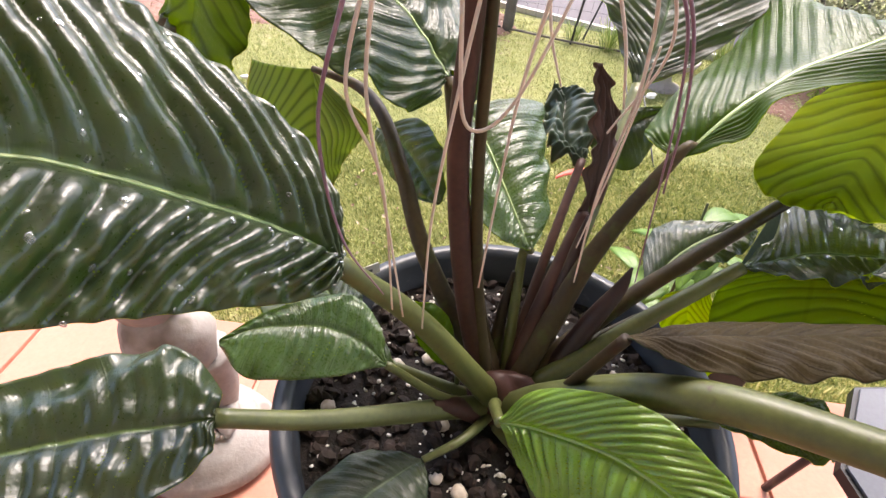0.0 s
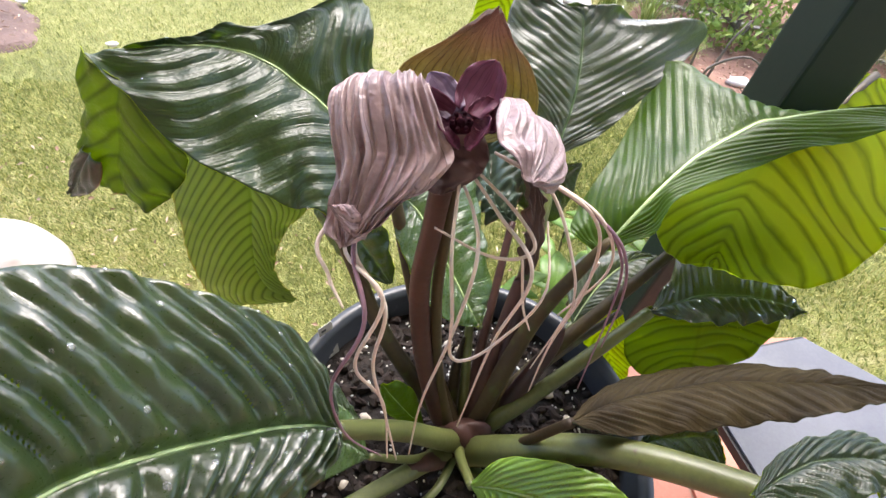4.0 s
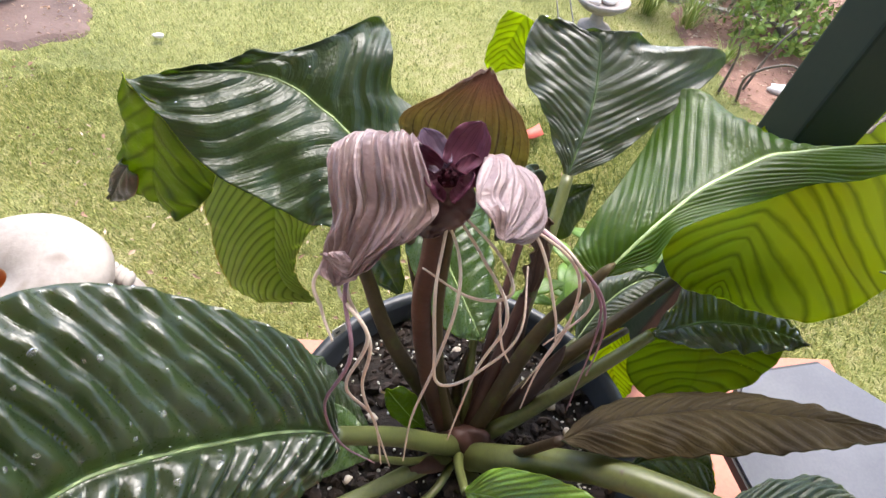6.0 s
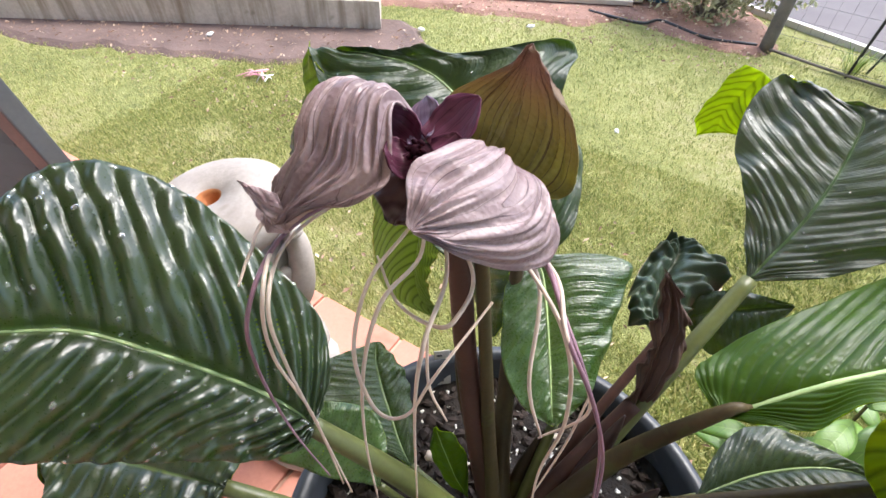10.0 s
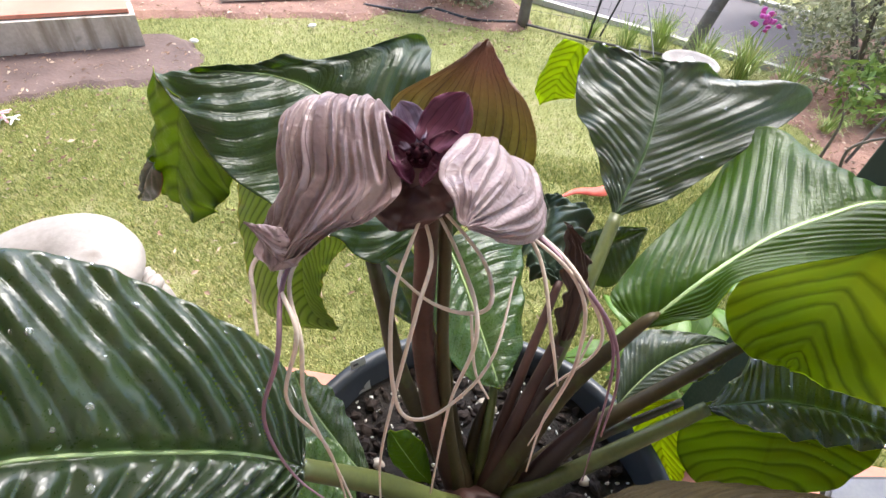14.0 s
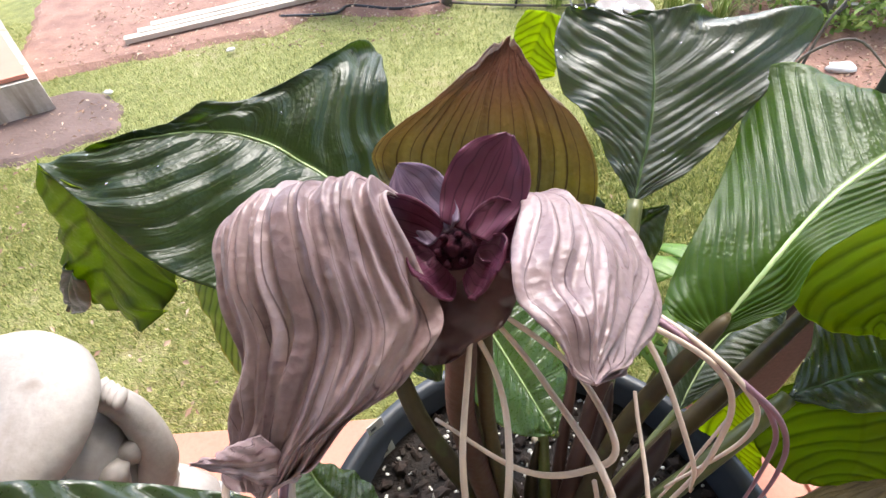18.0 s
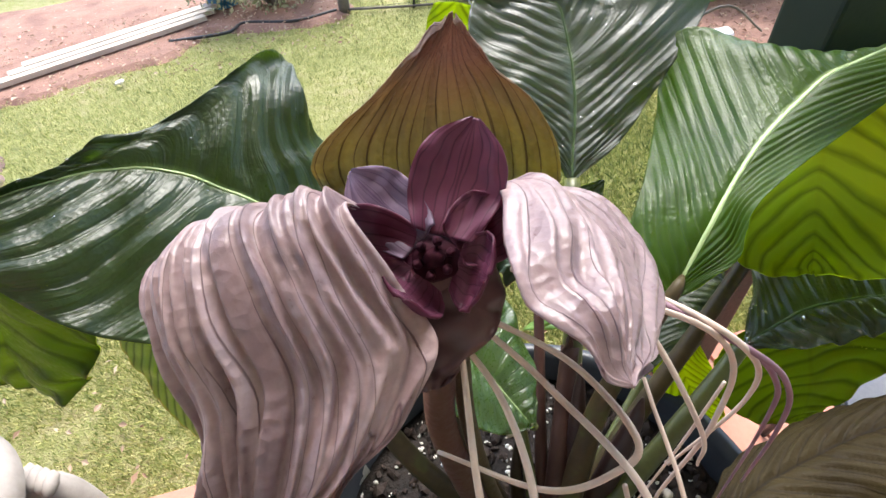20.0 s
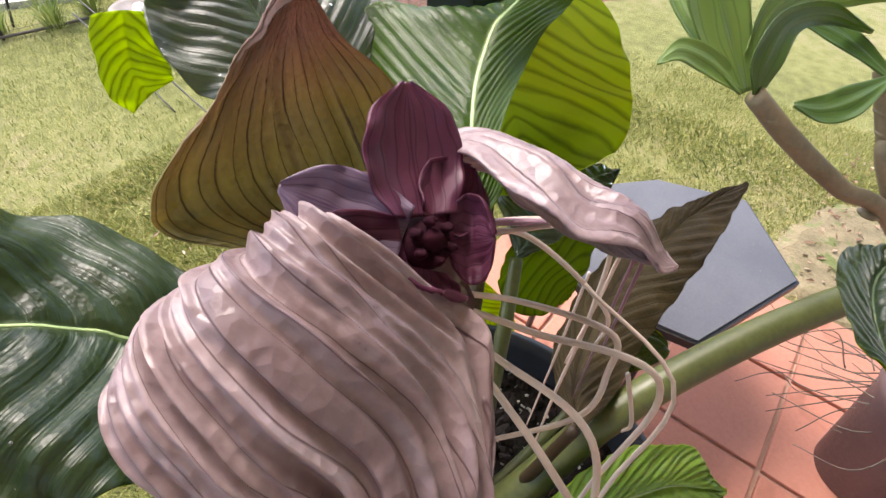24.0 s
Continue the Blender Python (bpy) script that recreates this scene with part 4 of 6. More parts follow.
CTRL_L = [
    ((-0.08, 0.135, 0.58), (-0.083, 0.131, 0.576), (-0.077, 0.139, 0.58)),
    ((-0.088, 0.141, 0.588), (-0.09, 0.112, 0.568), (-0.06, 0.14, 0.556)),
    ((-0.102, 0.151, 0.604), (-0.112, 0.085, 0.572), (-0.047, 0.172, 0.582)),
    ((-0.123, 0.161, 0.621), (-0.143, 0.08, 0.597), (-0.072, 0.222, 0.606)),
    ((-0.15, 0.172, 0.641), (-0.167, 0.088, 0.598), (-0.099, 0.229, 0.65)),
    ((-0.177, 0.178, 0.658), (-0.197, 0.092, 0.615), (-0.104, 0.269, 0.676)),
    ((-0.206, 0.174, 0.669), (-0.225, 0.098, 0.633), (-0.161, 0.217, 0.674)),
    ((-0.238, 0.16, 0.676), (-0.255, 0.117, 0.659), (-0.208, 0.183, 0.675)),
    ((-0.262, 0.146, 0.679), (-0.28, 0.134, 0.681), (-0.242, 0.161, 0.679)),
]
CTRL_Lf = [
    ((-0.262, 0.130, 0.666), (-0.284, 0.137, 0.682), (-0.232, 0.120, 0.630)),
    ((-0.272, 0.130, 0.640), (-0.296, 0.139, 0.650), (-0.230, 0.117, 0.612)),
    ((-0.279, 0.129, 0.614), (-0.305, 0.140, 0.620), (-0.236, 0.114, 0.594)),
    ((-0.286, 0.126, 0.590), (-0.314, 0.139, 0.594), (-0.246, 0.107, 0.582)),
    ((-0.286, 0.119, 0.570), (-0.304, 0.128, 0.572), (-0.266, 0.110, 0.564)),
]
CTRL_R = [
    ((0.086, 0.195, 0.566), (0.084, 0.196, 0.567), (0.089, 0.195, 0.566)),
    ((0.091, 0.209, 0.579), (0.073, 0.213, 0.58), (0.125, 0.205, 0.581)),
    ((0.098, 0.224, 0.594), (0.064, 0.233, 0.597), (0.152, 0.22, 0.598)),
    ((0.104, 0.242, 0.61), (0.05, 0.253, 0.613), (0.186, 0.242, 0.622)),
    ((0.108, 0.261, 0.628), (0.037, 0.272, 0.628), (0.238, 0.280, 0.662)),
    ((0.11, 0.281, 0.646), (0.035, 0.298, 0.65), (0.173, 0.292, 0.664)),
    ((0.108, 0.297, 0.66), (0.046, 0.316, 0.668), (0.138, 0.301, 0.668)),
    ((0.086, 0.306, 0.664), (0.058, 0.314, 0.668), (0.108, 0.305, 0.667)),
]
CTRL_Rf = [
    ((0.035, 0.327, 0.663), (0.018, 0.342, 0.66), (0.051, 0.31, 0.661)),
    ((0.026, 0.32, 0.644), (0.008, 0.334, 0.641), (0.04, 0.305, 0.643)),
    ((0.02, 0.313, 0.63), (0.001, 0.32, 0.617), (0.039, 0.295, 0.63)),
    ((0.02, 0.301, 0.615), (0.006, 0.305, 0.605), (0.035, 0.293, 0.623)),
]
CTRL_C = [
    ((0.089, 0.066, 0.57), (0.087, 0.067, 0.571), (0.093, 0.065, 0.57)),
    ((0.103, 0.076, 0.576), (0.07, 0.081, 0.573), (0.113, 0.065, 0.582)),
    ((0.124, 0.091, 0.595), (0.075, 0.101, 0.579), (0.133, 0.07, 0.591)),
    ((0.153, 0.113, 0.609), (0.109, 0.142, 0.598), (0.146, 0.086, 0.61)),
    ((0.184, 0.133, 0.621), (0.155, 0.205, 0.599), (0.2, 0.109, 0.617)),
    ((0.215, 0.148, 0.629), (0.183, 0.255, 0.625), (0.256, 0.125, 0.631)),
    ((0.244, 0.159, 0.639), (0.205, 0.252, 0.641), (0.294, 0.127, 0.642)),
    ((0.273, 0.163, 0.643), (0.239, 0.219, 0.633), (0.333, 0.129, 0.654)),
    ((0.313, 0.163, 0.653), (0.269, 0.171, 0.636), (0.362, 0.129, 0.66)),
    ((0.363, 0.151, 0.667), (0.349, 0.157, 0.662), (0.391, 0.129, 0.667)),
    ((0.4, 0.135, 0.675), (0.399, 0.135, 0.675), (0.402, 0.134, 0.674)),
]
CTRL_C2 = [
    ((0.218, 0.079, 0.533), (0.217, 0.08, 0.533), (0.22, 0.077, 0.534)),
    ((0.237, 0.102, 0.539), (0.19, 0.095, 0.526), (0.25, 0.056, 0.541)),
    ((0.268, 0.14, 0.549), (0.189, 0.142, 0.527), (0.295, 0.043, 0.553)),
    ((0.313, 0.191, 0.562), (0.229, 0.199, 0.54), (0.345, 0.062, 0.567)),
    ((0.362, 0.238, 0.577), (0.283, 0.26, 0.556), (0.401, 0.101, 0.583)),
    ((0.422, 0.283, 0.595), (0.369, 0.31, 0.581), (0.459, 0.166, 0.601)),
    ((0.493, 0.306, 0.614), (0.484, 0.315, 0.612), (0.498, 0.293, 0.615)),
]
CTRL_D = [
    ((0.178, 0.068, 0.476), (0.179, 0.070, 0.476), (0.178, 0.066, 0.476)),
    ((0.205, 0.072, 0.487), (0.222, 0.118, 0.480), (0.203, 0.050, 0.486)),
    ((0.232, 0.072, 0.497), (0.268, 0.190, 0.470), (0.230, 0.042, 0.494)),
    ((0.262, 0.066, 0.505), (0.292, 0.142, 0.489), (0.258, 0.038, 0.500)),
    ((0.290, 0.054, 0.511), (0.306, 0.088, 0.504), (0.285, 0.037, 0.506)),
    ((0.310, 0.041, 0.514), (0.311, 0.042, 0.514), (0.309, 0.040, 0.514)),
]
CTRL_D2 = [
    ((0.246, 0.088, 0.48), (0.245, 0.089, 0.48), (0.25, 0.088, 0.481)),
    ((0.242, 0.076, 0.472), (0.189, 0.084, 0.458), (0.308, 0.066, 0.505)),
    ((0.238, 0.058, 0.456), (0.18, 0.082, 0.428), (0.304, 0.049, 0.493)),
    ((0.236, 0.042, 0.436), (0.185, 0.065, 0.394), (0.287, 0.031, 0.461)),
    ((0.232, 0.03, 0.413), (0.205, 0.04, 0.386), (0.258, 0.025, 0.427)),
    ((0.23, 0.025, 0.399), (0.227, 0.027, 0.399), (0.233, 0.025, 0.401)),
]
CTRL_G = [
    ((0.056, -0.05, 0.504), (0.056, -0.047, 0.501), (0.058, -0.054, 0.508)),
    ((0.099, -0.03, 0.492), (0.107, -0.01, 0.475), (0.097, -0.059, 0.495)),
    ((0.151, -0.02, 0.491), (0.165, 0.005, 0.471), (0.146, -0.058, 0.492)),
    ((0.205, -0.017, 0.498), (0.225, 0.005, 0.481), (0.189, -0.060, 0.506)),
    ((0.249, -0.029, 0.516), (0.272, -0.01, 0.503), (0.230, -0.064, 0.527)),
    ((0.279, -0.041, 0.533), (0.291, -0.031, 0.526), (0.264, -0.065, 0.543)),
    ((0.305, -0.060, 0.556), (0.306, -0.059, 0.555), (0.303, -0.063, 0.558)),
]
CTRL_J = [
    ((-0.01, -0.068, 0.418), (-0.011, -0.066, 0.42), (-0.009, -0.07, 0.417)),
    ((0.007, -0.073, 0.426), (0.011, -0.056, 0.446), (-0.0, -0.084, 0.41)),
    ((0.031, -0.083, 0.435), (0.054, -0.067, 0.468), (0.012, -0.101, 0.403)),
    ((0.057, -0.095, 0.443), (0.085, -0.085, 0.475), (0.028, -0.116, 0.4)),
    ((0.078, -0.109, 0.446), (0.106, -0.105, 0.471), (0.053, -0.13, 0.405)),
    ((0.096, -0.123, 0.445), (0.119, -0.121, 0.465), (0.077, -0.142, 0.412)),
    ((0.112, -0.143, 0.439), (0.119, -0.139, 0.448), (0.103, -0.149, 0.426)),
    ((0.123, -0.156, 0.433), (0.122, -0.156, 0.434), (0.122, -0.157, 0.432)),
]
CTRL_K = [
    ((-0.188, -0.114, 0.456), (-0.188, -0.112, 0.456), (-0.188, -0.116, 0.455)),
    ((-0.203, -0.119, 0.456), (-0.191, -0.097, 0.46), (-0.183, -0.131, 0.451)),
    ((-0.226, -0.128, 0.457), (-0.22, -0.079, 0.468), (-0.195, -0.153, 0.448)),
    ((-0.253, -0.138, 0.458), (-0.253, -0.085, 0.47), (-0.218, -0.175, 0.445)),
    ((-0.279, -0.148, 0.458), (-0.285, -0.104, 0.47), (-0.245, -0.19, 0.445)),
    ((-0.302, -0.16, 0.458), (-0.314, -0.122, 0.469), (-0.275, -0.197, 0.446)),
    ((-0.318, -0.171, 0.458), (-0.321, -0.149, 0.463), (-0.301, -0.192, 0.451)),
    ((-0.327, -0.178, 0.457), (-0.328, -0.177, 0.457), (-0.327, -0.179, 0.457)),
]
CTRL_M = [
    ((-0.096, -0.045, 0.436), (-0.097, -0.043, 0.437), (-0.097, -0.046, 0.435)),
    ((-0.117, -0.035, 0.446), (-0.106, -0.021, 0.451), (-0.109, -0.051, 0.436)),
    ((-0.142, -0.033, 0.454), (-0.129, -0.008, 0.464), (-0.131, -0.061, 0.436)),
    ((-0.165, -0.037, 0.457), (-0.16, -0.019, 0.466), (-0.164, -0.071, 0.439)),
    ((-0.19, -0.046, 0.459), (-0.187, -0.036, 0.464), (-0.189, -0.075, 0.443)),
    ((-0.21, -0.059, 0.457), (-0.21, -0.058, 0.458), (-0.209, -0.062, 0.455)),
]
CTRL_N = [
    ((-0.062, -0.073, 0.357), (-0.063, -0.072, 0.357), (-0.061, -0.075, 0.356)),
    ((-0.073, -0.082, 0.358), (-0.089, -0.07, 0.36), (-0.056, -0.087, 0.356)),
    ((-0.084, -0.093, 0.36), (-0.114, -0.079, 0.364), (-0.055, -0.104, 0.356)),
    ((-0.097, -0.106, 0.362), (-0.132, -0.099, 0.367), (-0.059, -0.121, 0.357)),
    ((-0.108, -0.121, 0.363), (-0.142, -0.121, 0.368), (-0.072, -0.135, 0.359)),
    ((-0.118, -0.139, 0.365), (-0.121, -0.138, 0.365), (-0.114, -0.142, 0.365)),
]
CTRL_M2 = [
    ((-0.043, 0.005, 0.374), (-0.045, 0.005, 0.375), (-0.042, 0.005, 0.374)),
    ((-0.057, 0.008, 0.391), (-0.065, 0.003, 0.384), (-0.048, 0.014, 0.399)),
    ((-0.068, 0.012, 0.408), (-0.08, 0.007, 0.403), (-0.054, 0.02, 0.417)),
    ((-0.078, 0.016, 0.424), (-0.086, 0.013, 0.421), (-0.064, 0.022, 0.43)),
    ((-0.085, 0.019, 0.437), (-0.086, 0.019, 0.436), (-0.083, 0.02, 0.438)),
]
CTRL_P = [
    ((-0.063, 0.141, 0.55), (-0.068, 0.141, 0.552), (-0.059, 0.149, 0.552)),
    ((-0.052, 0.132, 0.541), (-0.075, 0.112, 0.542), (-0.024, 0.175, 0.55)),
    ((-0.038, 0.112, 0.526), (-0.065, 0.087, 0.525), (0.004, 0.185, 0.542)),
    ((-0.025, 0.094, 0.511), (-0.05, 0.063, 0.507), (0.009, 0.152, 0.524)),
    ((-0.013, 0.075, 0.497), (-0.029, 0.051, 0.492), (0.014, 0.122, 0.508)),
    ((-0.004, 0.061, 0.487), (-0.013, 0.049, 0.485), (0.016, 0.084, 0.489)),
    ((0.003, 0.052, 0.479), (0.002, 0.052, 0.48), (0.005, 0.054, 0.48)),
]
CTRL_Q = [
    ((-0.153, 0.197, 0.493), (-0.155, 0.2, 0.494), (-0.148, 0.193, 0.495)),
    ((-0.128, 0.172, 0.496), (-0.15, 0.182, 0.479), (-0.112, 0.175, 0.52)),
    ((-0.107, 0.146, 0.491), (-0.13, 0.152, 0.468), (-0.09, 0.151, 0.519)),
    ((-0.09, 0.121, 0.483), (-0.106, 0.125, 0.466), (-0.078, 0.128, 0.506)),
    ((-0.077, 0.102, 0.477), (-0.079, 0.103, 0.475), (-0.074, 0.102, 0.48)),
]
CTRL_E = [
    ((0.048, 0.161, 0.505), (0.044, 0.159, 0.505), (0.053, 0.162, 0.505)),
    ((0.034, 0.178, 0.509), (0.018, 0.164, 0.508), (0.054, 0.176, 0.507)),
    ((0.031, 0.208, 0.516), (0.01, 0.191, 0.514), (0.067, 0.207, 0.512)),
    ((0.034, 0.237, 0.521), (0.012, 0.229, 0.521), (0.078, 0.239, 0.517)),
    ((0.033, 0.253, 0.524), (0.017, 0.249, 0.525), (0.062, 0.254, 0.522)),
    ((0.025, 0.263, 0.527), (0.022, 0.26, 0.526), (0.039, 0.26, 0.525)),
]
CTRL_E2 = [
    ((0.06, 0.19, 0.503), (0.059, 0.192, 0.504), (0.062, 0.189, 0.501)),
    ((0.073, 0.197, 0.514), (0.064, 0.206, 0.523), (0.08, 0.179, 0.491)),
    ((0.09, 0.203, 0.524), (0.083, 0.212, 0.534), (0.102, 0.177, 0.492)),
    ((0.108, 0.209, 0.533), (0.103, 0.214, 0.539), (0.116, 0.19, 0.511)),
    ((0.126, 0.213, 0.541), (0.124, 0.214, 0.542), (0.126, 0.212, 0.54)),
]
CTRL_S = [
    ((0.049, 0.098, 0.491), (0.044, 0.092, 0.489), (0.055, 0.101, 0.482)),
    ((0.047, 0.11, 0.53), (0.042, 0.104, 0.527), (0.063, 0.121, 0.511)),
    ((0.046, 0.119, 0.559), (0.038, 0.111, 0.558), (0.059, 0.13, 0.548)),
    ((0.04, 0.122, 0.585), (0.033, 0.115, 0.588), (0.048, 0.129, 0.581)),
    ((0.031, 0.121, 0.609), (0.03, 0.12, 0.609), (0.032, 0.122, 0.609)),
]
CTRL_F = [
    ((0.123, 0.092, 0.418), (0.122, 0.093, 0.418), (0.125, 0.092, 0.419)),
    ((0.138, 0.11, 0.424), (0.127, 0.139, 0.426), (0.15, 0.102, 0.425)),
    ((0.161, 0.133, 0.432), (0.147, 0.171, 0.435), (0.177, 0.113, 0.432)),
    ((0.188, 0.152, 0.44), (0.182, 0.175, 0.442), (0.202, 0.124, 0.438)),
    ((0.215, 0.163, 0.446), (0.215, 0.171, 0.448), (0.222, 0.138, 0.444)),
    ((0.235, 0.161, 0.45), (0.234, 0.164, 0.45), (0.235, 0.158, 0.45)),
]
CTRL_O = [
    ((-0.216, 0.201, 0.545), (-0.282, 0.213, 0.542), (-0.198, 0.196, 0.532)),
    ((-0.215, 0.196, 0.503), (-0.294, 0.209, 0.491), (-0.158, 0.185, 0.502)),
    ((-0.22, 0.192, 0.461), (-0.296, 0.203, 0.442), (-0.181, 0.185, 0.465)),
    ((-0.224, 0.188, 0.423), (-0.297, 0.197, 0.387), (-0.196, 0.183, 0.431)),
    ((-0.223, 0.183, 0.392), (-0.286, 0.189, 0.346), (-0.202, 0.18, 0.398)),
    ((-0.212, 0.178, 0.365), (-0.255, 0.182, 0.33), (-0.194, 0.176, 0.375)),
    ((-0.183, 0.171, 0.353), (-0.187, 0.171, 0.348), (-0.181, 0.171, 0.357)),
]
CTRL_M3 = [
    ((-0.1, -0.001, 0.375), (-0.101, -0.001, 0.376), (-0.098, -0.0, 0.374)),
    ((-0.118, 0.008, 0.384), (-0.132, -0.008, 0.391), (-0.113, 0.023, 0.382)),
    ((-0.14, 0.023, 0.396), (-0.166, -0.019, 0.409), (-0.133, 0.048, 0.392)),
    ((-0.162, 0.039, 0.407), (-0.195, -0.015, 0.423), (-0.151, 0.064, 0.401)),
    ((-0.179, 0.054, 0.415), (-0.213, 0.012, 0.433), (-0.171, 0.07, 0.411)),
    ((-0.19, 0.069, 0.421), (-0.193, 0.065, 0.422), (-0.187, 0.072, 0.419)),
]
CTRL_V = [
    ((0.194, 0.117, 0.403), (0.191, 0.119, 0.404), (0.196, 0.116, 0.402)),
    ((0.18, 0.113, 0.391), (0.16, 0.118, 0.39), (0.201, 0.106, 0.39)),
    ((0.181, 0.101, 0.374), (0.153, 0.109, 0.373), (0.208, 0.093, 0.374)),
    ((0.187, 0.087, 0.357), (0.166, 0.089, 0.349), (0.213, 0.079, 0.357)),
    ((0.196, 0.074, 0.342), (0.185, 0.073, 0.334), (0.212, 0.071, 0.344)),
    ((0.205, 0.063, 0.329), (0.203, 0.062, 0.328), (0.207, 0.063, 0.33)),
]
CTRL_T = [
    ((0.066, -0.144, 0.651), (0.067, -0.142, 0.651), (0.066, -0.145, 0.652)),
    ((0.086, -0.135, 0.647), (0.088, -0.127, 0.644), (0.082, -0.15, 0.654)),
    ((0.111, -0.128, 0.645), (0.119, -0.116, 0.639), (0.103, -0.15, 0.654)),
    ((0.132, -0.127, 0.644), (0.145, -0.113, 0.638), (0.126, -0.146, 0.652)),
    ((0.147, -0.131, 0.646), (0.157, -0.12, 0.641), (0.141, -0.144, 0.652)),
    ((0.15, -0.142, 0.651), (0.152, -0.14, 0.65), (0.15, -0.143, 0.651)),
]
CTRL_U = [
    ((0.153, -0.042, 0.415), (0.154, -0.039, 0.415), (0.153, -0.045, 0.416)),
    ((0.171, -0.037, 0.421), (0.176, -0.02, 0.42), (0.169, -0.057, 0.424)),
    ((0.19, -0.04, 0.43), (0.2, -0.018, 0.429), (0.184, -0.071, 0.433)),
    ((0.207, -0.042, 0.437), (0.219, -0.026, 0.439), (0.199, -0.079, 0.441)),
    ((0.215, -0.053, 0.442), (0.22, -0.04, 0.442), (0.207, -0.075, 0.443)),
    ((0.213, -0.066, 0.444), (0.213, -0.064, 0.444), (0.213, -0.069, 0.444)),
]
CTRL_Lg = [
    ((-0.302, 0.128, 0.604), (-0.309, 0.133, 0.606), (-0.294, 0.123, 0.600)),
    ((-0.314, 0.132, 0.588), (-0.322, 0.138, 0.588), (-0.303, 0.125, 0.578)),
    ((-0.326, 0.136, 0.570), (-0.333, 0.141, 0.570), (-0.317, 0.130, 0.562)),
    ((-0.336, 0.140, 0.556), (-0.339, 0.142, 0.556), (-0.331, 0.137, 0.551)),
    ((-0.343, 0.143, 0.548), (-0.3435, 0.143, 0.548), (-0.3425, 0.143, 0.548)),
]
CTRL_PET_O = [(-0.08, 0.061, 0.444), (-0.111, 0.109, 0.496), (-0.138, 0.153, 0.53), (-0.169, 0.188, 0.539), (-0.216, 0.201, 0.545)]
CTRL_STRAP_1 = [((0.342, -0.025, 0.608), (0.332, -0.023, 0.609), (0.352, -0.027, 0.606)), ((0.355, 0.006, 0.637), (0.334, 0.018, 0.634), (0.378, -0.006, 0.639)), ((0.373, 0.036, 0.668), (0.349, 0.051, 0.665), (0.398, 0.021, 0.672)), ((0.402, 0.065, 0.695), (0.382, 0.076, 0.693), (0.423, 0.054, 0.697)), ((0.427, 0.085, 0.712), (0.418, 0.085, 0.713), (0.436, 0.086, 0.711))]
CTRL_STRAP_2 = [((0.341, -0.021, 0.61), (0.332, -0.021, 0.611), (0.351, -0.021, 0.609)), ((0.327, 0.009, 0.629), (0.312, 0.009, 0.625), (0.341, 0.009, 0.633)), ((0.308, 0.029, 0.639), (0.297, 0.023, 0.635), (0.319, 0.034, 0.642)), ((0.281, 0.036, 0.635), (0.275, 0.034, 0.637), (0.288, 0.038, 0.633))]
CTRL_STRAP_3 = [((0.354, -0.019, 0.607), (0.344, -0.019, 0.608), (0.364, -0.02, 0.606)), ((0.368, 0.023, 0.629), (0.352, 0.026, 0.626), (0.385, 0.019, 0.631)), ((0.397, 0.064, 0.647), (0.38, 0.068, 0.645), (0.413, 0.06, 0.65)), ((0.43, 0.101, 0.667), (0.421, 0.1, 0.668), (0.438, 0.101, 0.666))]
CTRL_STRAP_4 = [((0.371, -0.014, 0.624), (0.363, -0.009, 0.628), (0.38, -0.019, 0.62)), ((0.417, -0.01, 0.65), (0.409, 0.0, 0.657), (0.425, -0.021, 0.642)), ((0.475, -0.028, 0.659), (0.471, -0.021, 0.669), (0.478, -0.036, 0.649)), ((0.531, -0.064, 0.657), (0.53, -0.06, 0.667), (0.532, -0.068, 0.647)), ((0.577, -0.108, 0.642), (0.57, -0.107, 0.645), (0.584, -0.109, 0.639))]
CTRL_STRAP_5 = [((0.346, -0.033, 0.607), (0.338, -0.031, 0.61), (0.354, -0.036, 0.603)), ((0.354, -0.027, 0.631), (0.343, -0.017, 0.636), (0.365, -0.038, 0.625)), ((0.394, -0.027, 0.65), (0.388, -0.019, 0.658), (0.401, -0.036, 0.642)), ((0.442, -0.05, 0.648), (0.441, -0.047, 0.657), (0.444, -0.053, 0.639)), ((0.479, -0.085, 0.631), (0.472, -0.084, 0.634), (0.486, -0.085, 0.628))]
CTRL_STRAP_6 = [((0.567, -0.022, 0.611), (0.56, -0.02, 0.616), (0.573, -0.024, 0.607)), ((0.607, -0.045, 0.617), (0.604, -0.038, 0.628), (0.609, -0.052, 0.606)), ((0.648, -0.079, 0.618), (0.646, -0.075, 0.627), (0.65, -0.083, 0.609)), ((0.681, -0.114, 0.61), (0.673, -0.114, 0.613), (0.688, -0.115, 0.608))]
CTRL_STRAP_7 = [((0.443, -0.115, 0.613), (0.435, -0.116, 0.614), (0.451, -0.113, 0.612)), ((0.403, -0.098, 0.603), (0.392, -0.107, 0.598), (0.413, -0.088, 0.609)), ((0.383, -0.081, 0.597), (0.371, -0.086, 0.592), (0.396, -0.075, 0.602)), ((0.372, -0.061, 0.598), (0.364, -0.061, 0.601), (0.379, -0.06, 0.596))]
CTRL_STRAP_8 = [((0.456, -0.114, 0.61), (0.447, -0.112, 0.611), (0.466, -0.115, 0.609)), ((0.463, -0.069, 0.627), (0.448, -0.068, 0.623), (0.479, -0.07, 0.631)), ((0.465, -0.039, 0.631), (0.453, -0.041, 0.629), (0.478, -0.038, 0.634)), ((0.468, -0.022, 0.629), (0.46, -0.023, 0.63), (0.476, -0.022, 0.627))]
